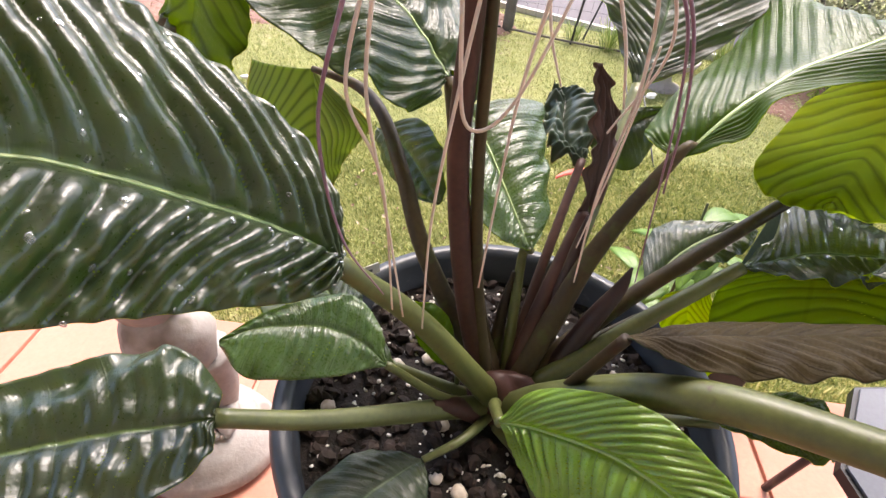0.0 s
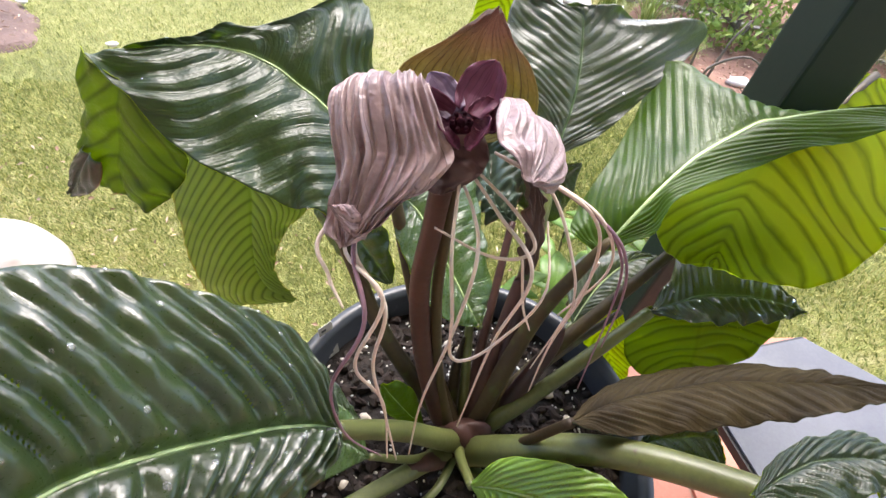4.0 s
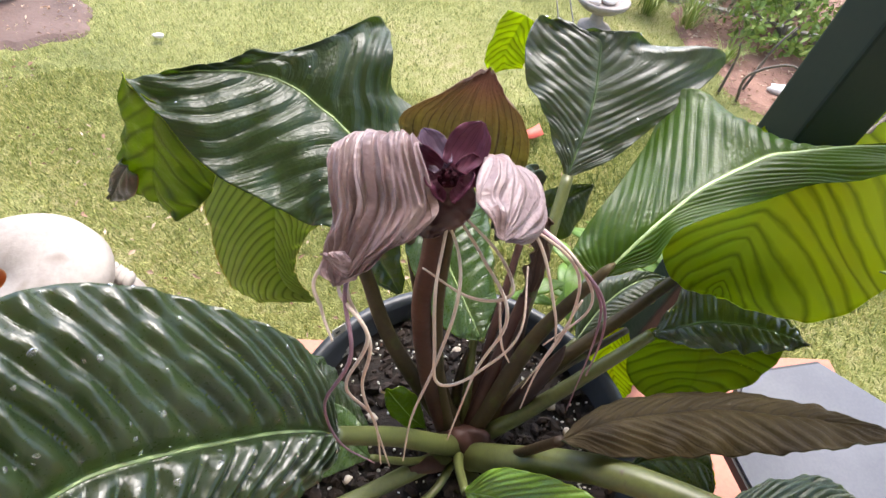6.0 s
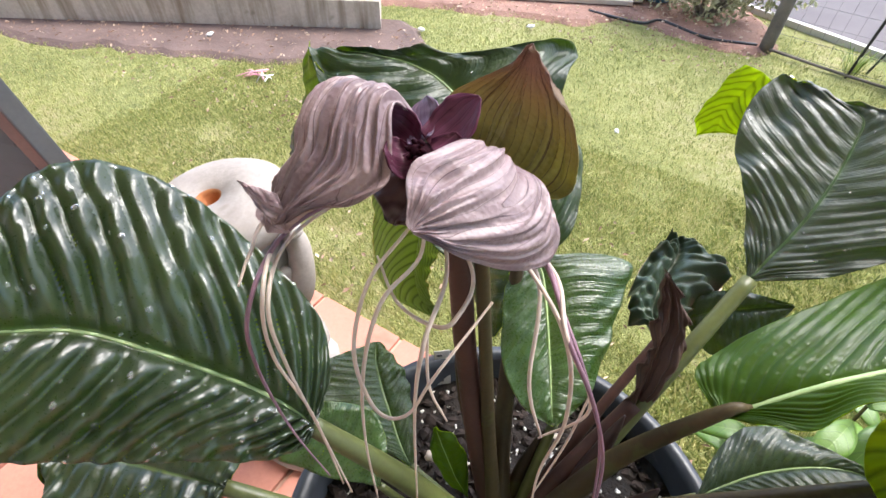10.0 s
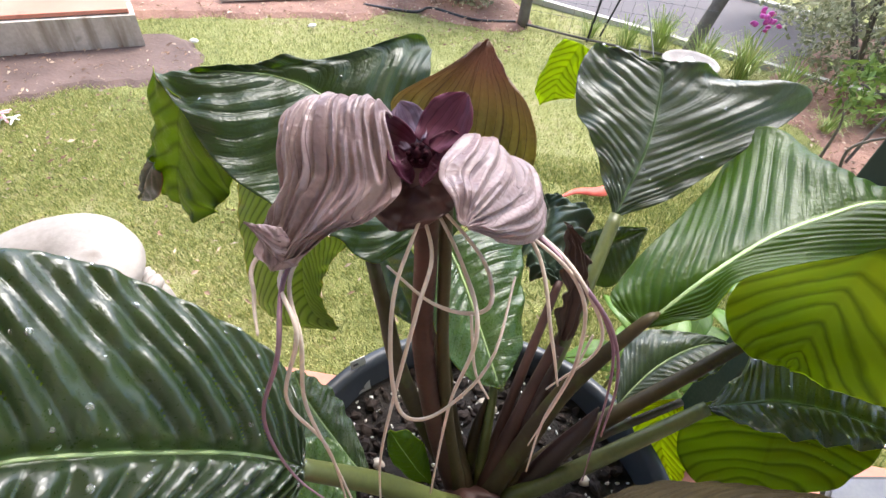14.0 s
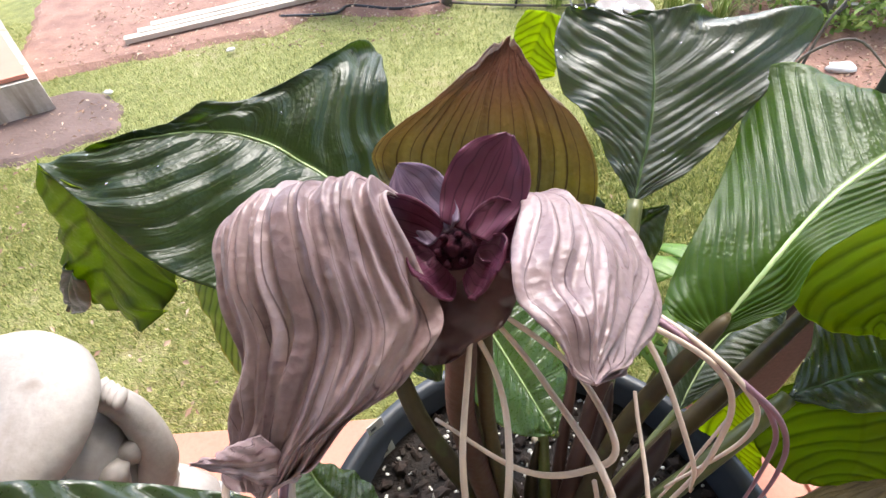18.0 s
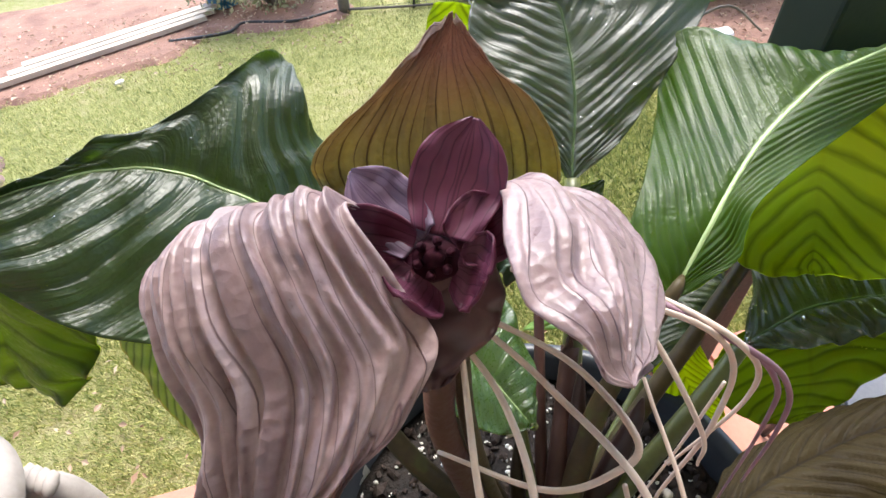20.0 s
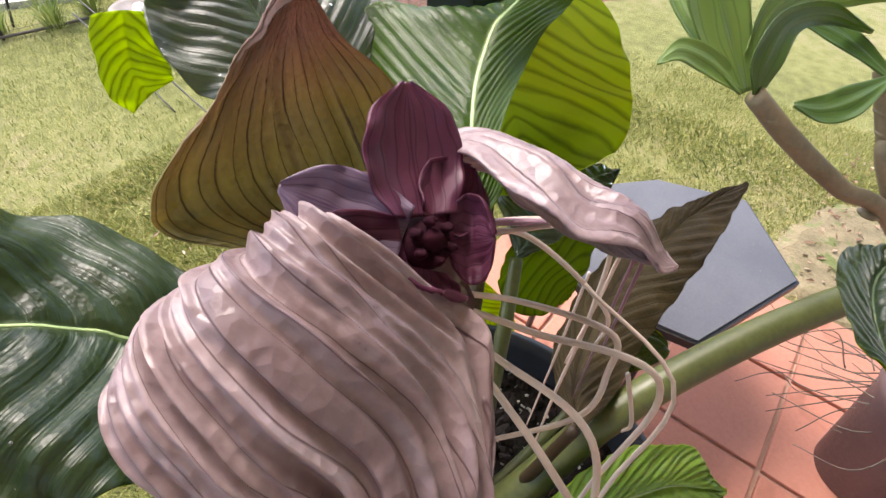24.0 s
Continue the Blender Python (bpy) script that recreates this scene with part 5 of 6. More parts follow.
CTRL_STRAP_9 = [((0.562, -0.084, 0.643), (0.545, -0.081, 0.639), (0.579, -0.086, 0.647)), ((0.558, -0.049, 0.66), (0.536, -0.046, 0.652), (0.58, -0.051, 0.667)), ((0.554, -0.013, 0.676), (0.544, -0.013, 0.677), (0.564, -0.013, 0.676))]
CTRL_CANES = [[(0.345, -0.032, 0.607), (0.365, -0.073, 0.572), (0.402, -0.13, 0.527), (0.442, -0.202, 0.478)], [(0.468, -0.108, 0.609), (0.452, -0.139, 0.564), (0.446, -0.177, 0.509)]]


CROWN = (0.0, 0.0, 0.335)


M_MID = leaf_material("leaf_mid", (0.020, 0.048, 0.010), (0.042, 0.088, 0.018), (0.16, 0.24, 0.08), 0.30, (0.40, 0.62, 0.05), 0.16, 0.2, gloss=0.8, pock=0.5, sharp=20.0, crease=2.2)


def add_leaf(rows, mats, petiole=None, radii=(0.009, 0.006), pmat=None, label="", name="leaf", rib=0.0, ribmat=None, **shape):
    shape["nv"] = max(shape.get("nv", 44), 2 * int(abs(shape.get("lean", 2.2)) * 7.5))
    mesh, idx, uv = blade(rows, **shape)
    ob = mesh_object(name, mesh, mats, plant, idx, uv, label=label)
    if rib:
        nu, nv = shape.get("nu", 80), shape.get("nv", 44)
        line = (mesh[0][0 : nu * nv].reshape(nu, nv, 3)[:, nv // 2 - 1] + mesh[0][: nu * nv].reshape(nu, nv, 3)[:, nv // 2]) / 2
        mesh_object("midrib", tube(line[1 : int(nu * 0.93) : 4], [rib, rib * 0.8, rib * 0.3], 40, 6, 0.6), ribmat or M_RIB, ob)
    if petiole:
        mesh_object("petiole", tube(petiole, radii, 30, 12), pmat or M_STALK_DARK, ob)
    return ob


UNDER = (0, 0.4, -1)
leafA = add_leaf(CTRL_A, [M_WET, M_UNDER], [CROWN, (-0.03, -0.02, 0.40), (-0.075, -0.045, 0.49), (-0.121, -0.068, 0.556)], (0.013, 0.010, 0.008, 0.006), M_STALK, "broad dark green wet leaf with deep pleats", pleats=14, amp=0.0082, bulge=0.12, nu=170, nv=72, lean=4.6, wrinkle=0.0003, warp=0.4, rib=0.0017, ribmat=M_RIB)
leafL = add_leaf(CTRL_L, [M_SATIN, M_UNDER], [CROWN, (-0.03, 0.04, 0.40), (-0.06, 0.10, 0.50), tuple(CTRL_L[0][0])], (0.012, 0.009, 0.007, 0.005), M_STALK_DARK, "broad dark leaf folded along its midrib", pleats=11, amp=0.0040, bulge=0.07, ruffle=0.013, waves=0.07, nu=170, nv=84, lean=5.5, wrinkle=0.0004, warp=0.5, rib=0.0014)
add_leaf(CTRL_Lf, [M_FOLD, M_TOP_THIN], name="leaf_tip", label="curled-under yellow-green leaf tip", pleats=5, amp=0.0010, bulge=0.10, ruffle=0.008, nu=40, nv=24)
leafR = add_leaf(CTRL_R, [M_WAXY, M_UNDER], [CROWN, (0.03, 0.05, 0.42), (0.06, 0.12, 0.51), tuple(CTRL_R[0][0])], (0.011, 0.009, 0.007, 0.006), M_STALK, "dark pleated leaf with beads of rain", pleats=17, amp=0.0023, bulge=0.05, ruffle=0.010, waves=0.07, nu=140, nv=72, lean=5.5, wrinkle=0.0003, warp=0.4, rib=0.0014, ribmat=M_RIB_DULL)
add_leaf(CTRL_Rf, [M_UNDER, M_TOP_THIN], name="leaf_tip", label="folded-over yellow leaf tip with brown edge", pleats=8, amp=0.0012, bulge=0.1, nu=36, nv=24)
leafC = add_leaf(CTRL_C, [M_FRESH, M_UNDER], [CROWN, (0.03, 0.03, 0.42), (0.054, 0.054, 0.488), tuple(CTRL_C[0][0]), tuple(CTRL_C[1][0])], (0.012, 0.0095, 0.0075, 0.0045, 0.0020), M_STALK_DARK, "glossy mid-green leaf with pale midrib", pleats=22, amp=0.0020, bulge=0.03, nu=190, nv=72, lean=7.5, wrinkle=0.0002, warp=0.45, ruffle=0.005, waves=0.06, rib=0.0022)
leafC2 = add_leaf(CTRL_C2[::-1], [M_UNDER, M_TOP_THIN], [CROWN, (0.08, 0.05, 0.42), (0.22, 0.13, 0.50), tuple(CTRL_C2[-1][0])], (0.010, 0.008, 0.006, 0.005), M_STALK_DARK, "large leaf seen from its bright yellow-green underside", pleats=15, amp=0.0026, bulge=-0.03, nu=100, nv=56, lean=2.6, curve=1.6, warp=0.7)
leafD = add_leaf(CTRL_D, [M_TOP, M_UNDER], [CROWN, (0.06, 0.015, 0.40), (0.12, 0.04, 0.445), tuple(CTRL_D[0][0])], (0.010, 0.008, 0.007, 0.006), M_STALK, "drooping dark glossy leaf with rain drops", pleats=18, amp=0.0035, bulge=0.06, ruffle=0.008, lean=2.0, rib=0.0013, ribmat=M_RIB_DULL)
add_leaf(CTRL_D2, [M_UNDER_SHADED, M_TOP_THIN], label="hanging leaf half showing its darkened underside", pleats=13, amp=0.0025, bulge=-0.08, lean=2.6, curve=1.6, warp=0.7)
add_leaf(CTRL_G, [M_DULL, M_TOP], [CROWN, (0.03, -0.03, 0.40), tuple(CTRL_G[0][0])], (0.007, 0.005, 0.004), M_STALK_DARK, "narrow folded leaf with brownish underside", pleats=19, amp=0.0034, bulge=0.14, lean=5.0, nu=110, nv=56)
leafJ = add_leaf(CTRL_J, [M_YOUNG_LIT, M_UNDER], [CROWN, (-0.01, -0.03, 0.38), tuple(CTRL_J[0][0])], (0.007, 0.005, 0.004), M_STALK, "young bright green glossy leaf", pleats=20, amp=0.0056, bulge=0.10, lean=5.0, warp=0.5, rib=0.0016)
leafK = add_leaf(CTRL_K, [M_WET, M_UNDER], [CROWN, (-0.05, -0.035, 0.372), (-0.13, -0.085, 0.42), tuple(CTRL_K[0][0])], (0.011, 0.009, 0.007, 0.006), M_STALK, "dark green leaf on a long green stalk low beside the pot", pleats=16, amp=0.0040, bulge=0.08, ruffle=0.012, lean=2.5)
add_leaf(CTRL_M, [M_MID, M_UNDER], [CROWN, (-0.05, -0.03, 0.38), tuple(CTRL_M[0][0])], (0.005, 0.004, 0.003), M_STALK, "small green leaf with a pale midrib", pleats=16, amp=0.0032, bulge=0.08, nu=60, nv=32)
add_leaf(CTRL_N, [M_TOP, M_UNDER], [CROWN, (-0.03, -0.05, 0.36), tuple(CTRL_N[0][0])], (0.005, 0.004, 0.003), M_STALK, "small glossy leaf low in the pot", pleats=14, amp=0.0018, bulge=0.08, nu=60, nv=32)
add_leaf(CTRL_M2, [M_FRESH, M_UNDER], [(-0.04, 0.0, 0.335), tuple(CTRL_M2[0][0])], (0.003, 0.002), M_STALK, "tiny young leaf by the crown", pleats=12, amp=0.0012, bulge=0.1, nu=40, nv=24)
add_leaf(CTRL_P, [M_MID, M_UNDER], [CROWN, (0.0, 0.04, 0.40), (0.0, 0.07, 0.46), tuple(CTRL_P[-1][0])], (0.006, 0.005, 0.004, 0.003), M_STALK, "upright green leaf behind the flower stalk", pleats=14, amp=0.0020, bulge=0.10, warp=0.6, lean=3.0, rib=0.0013)
add_leaf(CTRL_Q, [M_TOP, M_UNDER], label="dark leaf half tucked behind the flower stalk", pleats=10, amp=0.003, bulge=0.1, nu=50, nv=30)
add_leaf(CTRL_E, [M_WILT, M_WILT], [CROWN, (0.015, 0.06, 0.42), tuple(CTRL_E[0][0])], (0.007, 0.005, 0.004), M_STALK_BROWN, "shrivelled wilted leaf", pleats=11, amp=0.0055, bulge=0.35, ruffle=0.02, nu=90, nv=50)
add_leaf(CTRL_E2, [M_TOP, M_UNDER], label="dark ridged leaf behind a stalk", pleats=16, amp=0.003, bulge=0.2, nu=50, nv=34)
add_leaf(CTRL_S, [M_SHEATH, M_SHEATH], [CROWN, (0.02, 0.04, 0.42), tuple(CTRL_S[0][0])], (0.009, 0.008, 0.007), M_STALK_BROWN, "dry brown pointed sheath", along=True, amp=0.0025, bulge=0.35, ruffle=0.01, lean=4, nu=60, nv=36)
add_leaf(CTRL_F, [M_TOP, M_UNDER], [CROWN, (0.06, 0.045, 0.38), tuple(CTRL_F[0][0])], (0.006, 0.005, 0.004), M_STALK, "small glossy dark leaf with fine ribs", pleats=20, amp=0.0024, bulge=0.12, lean=4, rib=0.001)
add_leaf(CTRL_O, [M_OLD, M_OLD], [CROWN] + CTRL_PET_O, (0.010, 0.008, 0.007, 0.006, 0.005, 0.003), M_STALK_DARK, "hanging yellowing leaf with striped veins", pleats=15, amp=0.0026, bulge=0.10, lean=8.0, curve=1.5, warp=0.4, nu=100, nv=70)

leafM3 = add_leaf(CTRL_M3, [M_MID, M_UNDER], [CROWN, (-0.05, -0.002, 0.355), tuple(CTRL_M3[0][0])], (0.006, 0.005, 0.004), M_STALK, "green pleated leaf leaning over the pot rim", pleats=20, amp=0.0030, bulge=0.08, lean=3.5, rib=0.001)
add_leaf(CTRL_V, [M_UNDER, M_TOP_THIN], [CROWN, (0.09, 0.06, 0.38), tuple(CTRL_V[0][0])], (0.006, 0.005, 0.004), M_STALK_DARK, "backlit yellow-green leaf behind the pot", pleats=12, amp=0.002, bulge=0.1, lean=4, nu=60, nv=36)
add_leaf(CTRL_T, [M_TOP, M_UNDER], label="dark glossy leaf over the thick stalk", pleats=12, amp=0.004, bulge=0.12, lean=4, nu=70, nv=44)
add_leaf(CTRL_U, [M_MID, M_UNDER], [CROWN, (0.06, -0.02, 0.37), tuple(CTRL_U[0][0])], (0.006, 0.005, 0.004), M_STALK, "small dark wet leaf hanging over the pot rim", pleats=10, amp=0.004, bulge=0.12, lean=3, nu=60, nv=36)
add_leaf(CTRL_Lg, [M_WILT, M_WILT], name="leaf_tip", label="dark curled dead tip of a folded leaf", pleats=4, amp=0.002, bulge=0.35, ruffle=0.005, nu=30, nv=20)

# thick stalk running to a leaf beyond, and the crown of sheathing bases
stalk = mesh_object("petiole", tube([(0.0, -0.01, 0.335), (0.03, -0.035, 0.405), (0.095, -0.063, 0.472), (0.175, -0.105, 0.505), (0.26, -0.16, 0.53), (0.34, -0.22, 0.54)], [0.015, 0.014, 0.0125, 0.012, 0.011, 0.010], 40, 14), M_STALK, plant, label="thick arching olive-green leaf stalk")
crown = mesh_object("crown", ellipsoid((0, 0, 0.335), (0.035, 0.032, 0.045), 14, 20, None, 0.4, 2), M_STALK_BROWN, plant, label="clustered brown stalk bases")
for k, (pts, rad, mt) in enumerate([
    ([(-0.010, 0.004, 0.33), (-0.034, 0.022, 0.44), (-0.048, 0.026, 0.56), (-0.052, 0.018, 0.65), (-0.054, 0.008, 0.715)], (0.012, 0.008, 0.0058, 0.0052, 0.0045), M_STALK_DARK),
    ([(0.015, 0.012, 0.33), (0.035, 0.045, 0.43), (0.042, 0.065, 0.48), (0.045, 0.075, 0.505)], (0.011, 0.010, 0.006, 0.001), M_SHEATH),
    ([(0.02, 0.0, 0.33), (0.06, 0.03, 0.42), (0.08, 0.045, 0.455), (0.086, 0.052, 0.475)], (0.011, 0.009, 0.006, 0.001), M_SHEATH),
    ([(-0.01, 0.015, 0.33), (-0.01, 0.045, 0.40), (-0.005, 0.062, 0.445)], (0.010, 0.007, 0.002), M_STALK_DARK),
    ([(-0.015, -0.012, 0.33), (-0.04, -0.03, 0.37), (-0.06, -0.04, 0.385)], (0.012, 0.010, 0.004), M_STALK_BROWN),
    ([(0.0, -0.02, 0.335), (0.02, -0.055, 0.35), (0.035, -0.09, 0.345)], (0.010, 0.009, 0.008), M_STALK)]):
    mesh_object("sheath", tube(pts, rad, 24, 10, 0.75), mt, crown)

# flower stalk, ovary, bracts, petals, whiskers
scape = mesh_object("flower_stalk", tube([(-0.012, 0.008, 0.33), (-0.045, 0.02, 0.45), (-0.062, 0.022, 0.57), (-0.062, 0.010, 0.66), (-0.062, -0.004, 0.728)], [0.0105, 0.0085, 0.0075, 0.0065, 0.006], 40, 14), M_STALK_BROWN, plant, label="upright purple-brown flower stalk")
FC = np.array((-0.062, -0.014, 0.752))
flower = mesh_object("flower_head", ellipsoid(tuple(FC + (0, 0.008, -0.014)), (0.012, 0.012, 0.016), 12, 18, None, 0.2, 5), M_BRACT_DARK, plant, label="dark purple flower head with long whiskers")


def add_bract(rows, mats, name="bract", **shape):
    mesh, idx, uv = blade(rows, **shape)
    return mesh_object(name, mesh, mats, flower, idx, uv)


BL_ROWS = [((-0.078, -0.0056, 0.75), (-0.088, -0.0038, 0.75), (-0.069, -0.0075, 0.749)), ((-0.096, -0.0141, 0.763), (-0.111, -0.0132, 0.757), (-0.077, -0.0141, 0.762)), ((-0.097, -0.0273, 0.758), (-0.1135, -0.0254, 0.749), (-0.072, -0.0244, 0.753)), ((-0.095, -0.0385, 0.748), (-0.1125, -0.0376, 0.736), (-0.068, -0.0329, 0.742)), ((-0.099, -0.0479, 0.738), (-0.113, -0.047, 0.727), (-0.076, -0.0442, 0.736)), ((-0.104, -0.0536, 0.728), (-0.1155, -0.0526, 0.7225), (-0.088, -0.0517, 0.732)), ((-0.107, -0.0578, 0.7205), (-0.1125, -0.0573, 0.7195), (-0.097, -0.0564, 0.725)), ((-0.109, -0.0602, 0.7185), (-0.1105, -0.0602, 0.7185), (-0.106, -0.0597, 0.7195))]
BT_ROWS = [((-0.102, -0.0555, 0.727), (-0.106, -0.0536, 0.735), (-0.1, -0.0573, 0.72)), ((-0.107, -0.0583, 0.731), (-0.109, -0.0573, 0.739), (-0.106, -0.0597, 0.724)), ((-0.1105, -0.0606, 0.738), (-0.1115, -0.0602, 0.7415), (-0.11, -0.0611, 0.734)), ((-0.1135, -0.0625, 0.744), (-0.1136, -0.0624, 0.7442), (-0.1134, -0.0626, 0.7438))]
add_bract(BT_ROWS, [M_BRACT, M_BRACT], name="bract_tail", along=True, lean=2.0, amp=0.0005, bulge=0.12, ruffle=0.002, thick=0.0005, nu=50, nv=34, seed=8)
add_bract(BL_ROWS, [M_BRACT, M_BRACT], along=True, lean=5.2, amp=0.0005, bulge=0.11, ruffle=0.005, waves=0.03, warp=1.5, drifts=2.2, wrinkle=0.00012, folds=0.0034, thick=0.0005, nu=180, nv=120)
BR_ROWS = [((-0.042, 0.0, 0.744), (-0.05, -0.0036, 0.748), (-0.034, 0.0027, 0.738)), ((-0.03, -0.0071, 0.745), (-0.048, -0.0125, 0.756), (-0.014, -0.0036, 0.724)), ((-0.026, -0.0196, 0.745), (-0.051, -0.0249, 0.759), (-0.011, -0.0116, 0.717)), ((-0.029, -0.0329, 0.747), (-0.054, -0.0374, 0.759), (-0.017, -0.0267, 0.721)), ((-0.034, -0.0436, 0.749), (-0.051, -0.0454, 0.758), (-0.026, -0.0401, 0.731)), ((-0.039, -0.0516, 0.75), (-0.046, -0.0525, 0.755), (-0.034, -0.0498, 0.741)), ((-0.041, -0.057, 0.7515), (-0.0415, -0.057, 0.752), (-0.0405, -0.057, 0.751))]
add_bract(BR_ROWS, [M_BRACT, M_BRACT], along=True, lean=6.0, amp=0.0006, bulge=0.14, ruffle=0.004, waves=0.03, warp=1.3, drifts=2.2, wrinkle=0.00012, folds=0.0020, thick=0.0005, nu=160, nv=110, face=(0.3, -0.7, 0.5), seed=4)
BB_ROWS = [((-0.054, 0.008, 0.722), (-0.064, 0.010, 0.722), (-0.044, 0.006, 0.720)), ((-0.053, 0.024, 0.729), (-0.084, 0.031, 0.732), (-0.020, 0.016, 0.722)), ((-0.052, 0.033, 0.741), (-0.085, 0.036, 0.741), (-0.0165, 0.023, 0.734)), ((-0.050, 0.035, 0.753), (-0.072, 0.037, 0.752), (-0.022, 0.027, 0.748)), ((-0.048, 0.033, 0.764), (-0.057, 0.035, 0.763), (-0.034, 0.029, 0.762)), ((-0.046, 0.030, 0.772), (-0.050, 0.031, 0.772), (-0.040, 0.028, 0.771)), ((-0.045, 0.027, 0.777), (-0.046, 0.0275, 0.777), (-0.044, 0.0265, 0.777))]
add_bract(BB_ROWS, [M_BRACT_BACK, M_BRACT_BACK], along=True, lean=8.5, amp=0.0006, bulge=-0.10, ruffle=0.005, waves=0.05, warp=0.9, drifts=2.5, wrinkle=0.0005, folds=0.0012, thick=0.0005, nu=140, nv=120, face=(0, -1, 0.3), seed=6)
BD_ROWS = [((-0.065, -0.006, 0.738), (-0.080, -0.006, 0.738), (-0.050, -0.006, 0.738)), ((-0.067, -0.018, 0.731), (-0.087, -0.016, 0.731), (-0.047, -0.016, 0.730)), ((-0.068, -0.027, 0.725), (-0.083, -0.025, 0.726), (-0.052, -0.024, 0.725)), ((-0.069, -0.032, 0.721), (-0.072, -0.032, 0.721), (-0.066, -0.032, 0.721))]
add_bract(BD_ROWS, [M_BRACT_DARK, M_BRACT_DARK], pleats=4, lean=3.0, amp=0.001, bulge=0.15, nu=40, nv=30)


def petal(tip, width, sag, mat, curl=0.0, seed=1):
    """One petal from the flower's cup to its tip; sag bows it outward, curl rolls the tip over."""
    axis = Vector((-0.20, -0.70, 0.69)).normalized()
    o, e = Vector(MOUTH), Vector(tip)
    out = (e - o) - axis * (e - o).dot(axis)
    length = (e - o).length
    out.normalize()
    tang = axis.cross(out)
    base = o + out * 0.0045 - axis * 0.001
    rows = []
    for k in range(7):
        u = k / 6
        c = base.lerp(e, u) - axis * sag * length * math.sin(math.pi * u) + out * (sag * 0.5 * length * math.sin(math.pi * u))
        c = c + (out * 0.5 - axis) * curl * length * max(0.0, u - 0.6) ** 2 * 6
        w = width * (0.42 + 0.62 * math.sin(math.pi * min(1, u * 0.95 + 0.08)) ** 0.7) * (1 - 0.72 * u**12)
        rows.append((tuple(c), tuple(c - tang * w + axis * w * 0.16), tuple(c + tang * w + axis * w * 0.16)))
    mesh, idx, uv = blade(rows, along=True, lean=4.0, amp=0.0003, bulge=-0.10, thick=0.0006, nu=44, nv=30, ruffle=0.0013, waves=0.11, face=tuple(axis), seed=seed)
    return mesh_object("petal", mesh, [mat, mat], flower, idx, uv)


MOUTH = (-0.063, -0.021, 0.751)
for k, (e, w, sg, mt, cu) in enumerate([((-0.050, -0.006, 0.7695), 0.0092, 0.10, M_PETAL, 0.1), ((-0.075, -0.002, 0.760), 0.0072, 0.14, M_PETAL_GREY, 0.15), ((-0.083, -0.022, 0.7615), 0.0084, 0.30, M_PETAL, 0.25), ((-0.0485, -0.020, 0.757), 0.0074, 0.26, M_PETAL, 0.25), ((-0.071, -0.031, 0.7545), 0.0080, 0.26, M_PETAL, 0.15), ((-0.056, -0.030, 0.7525), 0.0080, 0.26, M_PETAL, 0.15)]):
    petal(e, w, sg, mt, cu, k + 2)
ax = Vector((-0.20, -0.70, 0.69)).normalized()
u1 = ax.orthogonal().normalized()
u2 = ax.cross(u1)
mesh_object("cup", ellipsoid(tuple(np.array(MOUTH) - np.array(ax) * 0.0030), (0.0054, 0.0054, 0.004), 10, 16, None, 0.15, 3), M_STAMEN, flower)
for k in range(6):
    a = k * math.pi / 3 + 0.3
    c = np.array(MOUTH) + np.array(ax) * 0.0020 + 0.0034 * (math.cos(a) * np.array(u1) + math.sin(a) * np.array(u2))
    mesh_object("stamen", ellipsoid(tuple(c), (0.0010, 0.0010, 0.0019), 8, 10, Vector((0, 0, 1)).rotation_difference(ax).to_matrix().to_4x4(), 0.35, k), M_STAMEN, flower)
mesh_object("stigma", ellipsoid(tuple(np.array(MOUTH) + np.array(ax) * 0.0020), (0.0020, 0.0020, 0.0016), 8, 12, None, 0.5, 9), M_STAMEN, flower)

def add_whisker(k, pts):
    """One hanging whisker; k tells its root and thickness."""
    root = (-0.085, -0.022, 0.730) if k in (0, 1, 12, 14) else (-0.030, -0.008, 0.722) if k in (8, 13) else (-0.042, -0.008, 0.726) if k in (7, 9, 10) else (-0.064 + 0.003 * (k % 3), -0.014 - 0.004 * (k % 2), 0.730)
    pts = ([root] + list(pts)) if k not in (6, 11) else list(pts)
    thick = [0.0007, 0.0009, 0.0008, 0.0005] if len(pts) > 3 else [0.0006, 0.0006, 0.0004]
    if k in (0, 8):
        thick = [0.0010, 0.0010, 0.0008, 0.0004]
    mesh_object("whisker", tube(pts, thick, 44, 7), M_WHISKER_DARK if k in (0, 8, 13) else M_WHISKER, flower)


add_whisker(0, [(-0.105, -0.055, 0.717), (-0.101, -0.084, 0.701), (-0.116, -0.084, 0.646), (-0.110, -0.084, 0.588), (-0.090, -0.084, 0.552)])
add_whisker(1, [(-0.109, -0.053, 0.713), (-0.094, -0.080, 0.711), (-0.105, -0.080, 0.660), (-0.091, -0.080, 0.619), (-0.086, -0.080, 0.537)])
add_whisker(2, [(-0.062, -0.035, 0.721), (-0.065, -0.055, 0.710), (-0.063, -0.070, 0.685), (-0.059, -0.070, 0.649), (-0.049, -0.070, 0.645), (-0.037, -0.070, 0.663), (-0.025, -0.070, 0.701), (-0.020, -0.039, 0.713)])
add_whisker(3, [(-0.054, -0.035, 0.715), (-0.055, -0.060, 0.710), (-0.061, -0.070, 0.667), (-0.069, -0.070, 0.593), (-0.070, -0.070, 0.512)])
add_whisker(4, [(-0.042, -0.035, 0.713), (-0.032, -0.066, 0.709), (-0.038, -0.066, 0.652), (-0.041, -0.066, 0.548)])
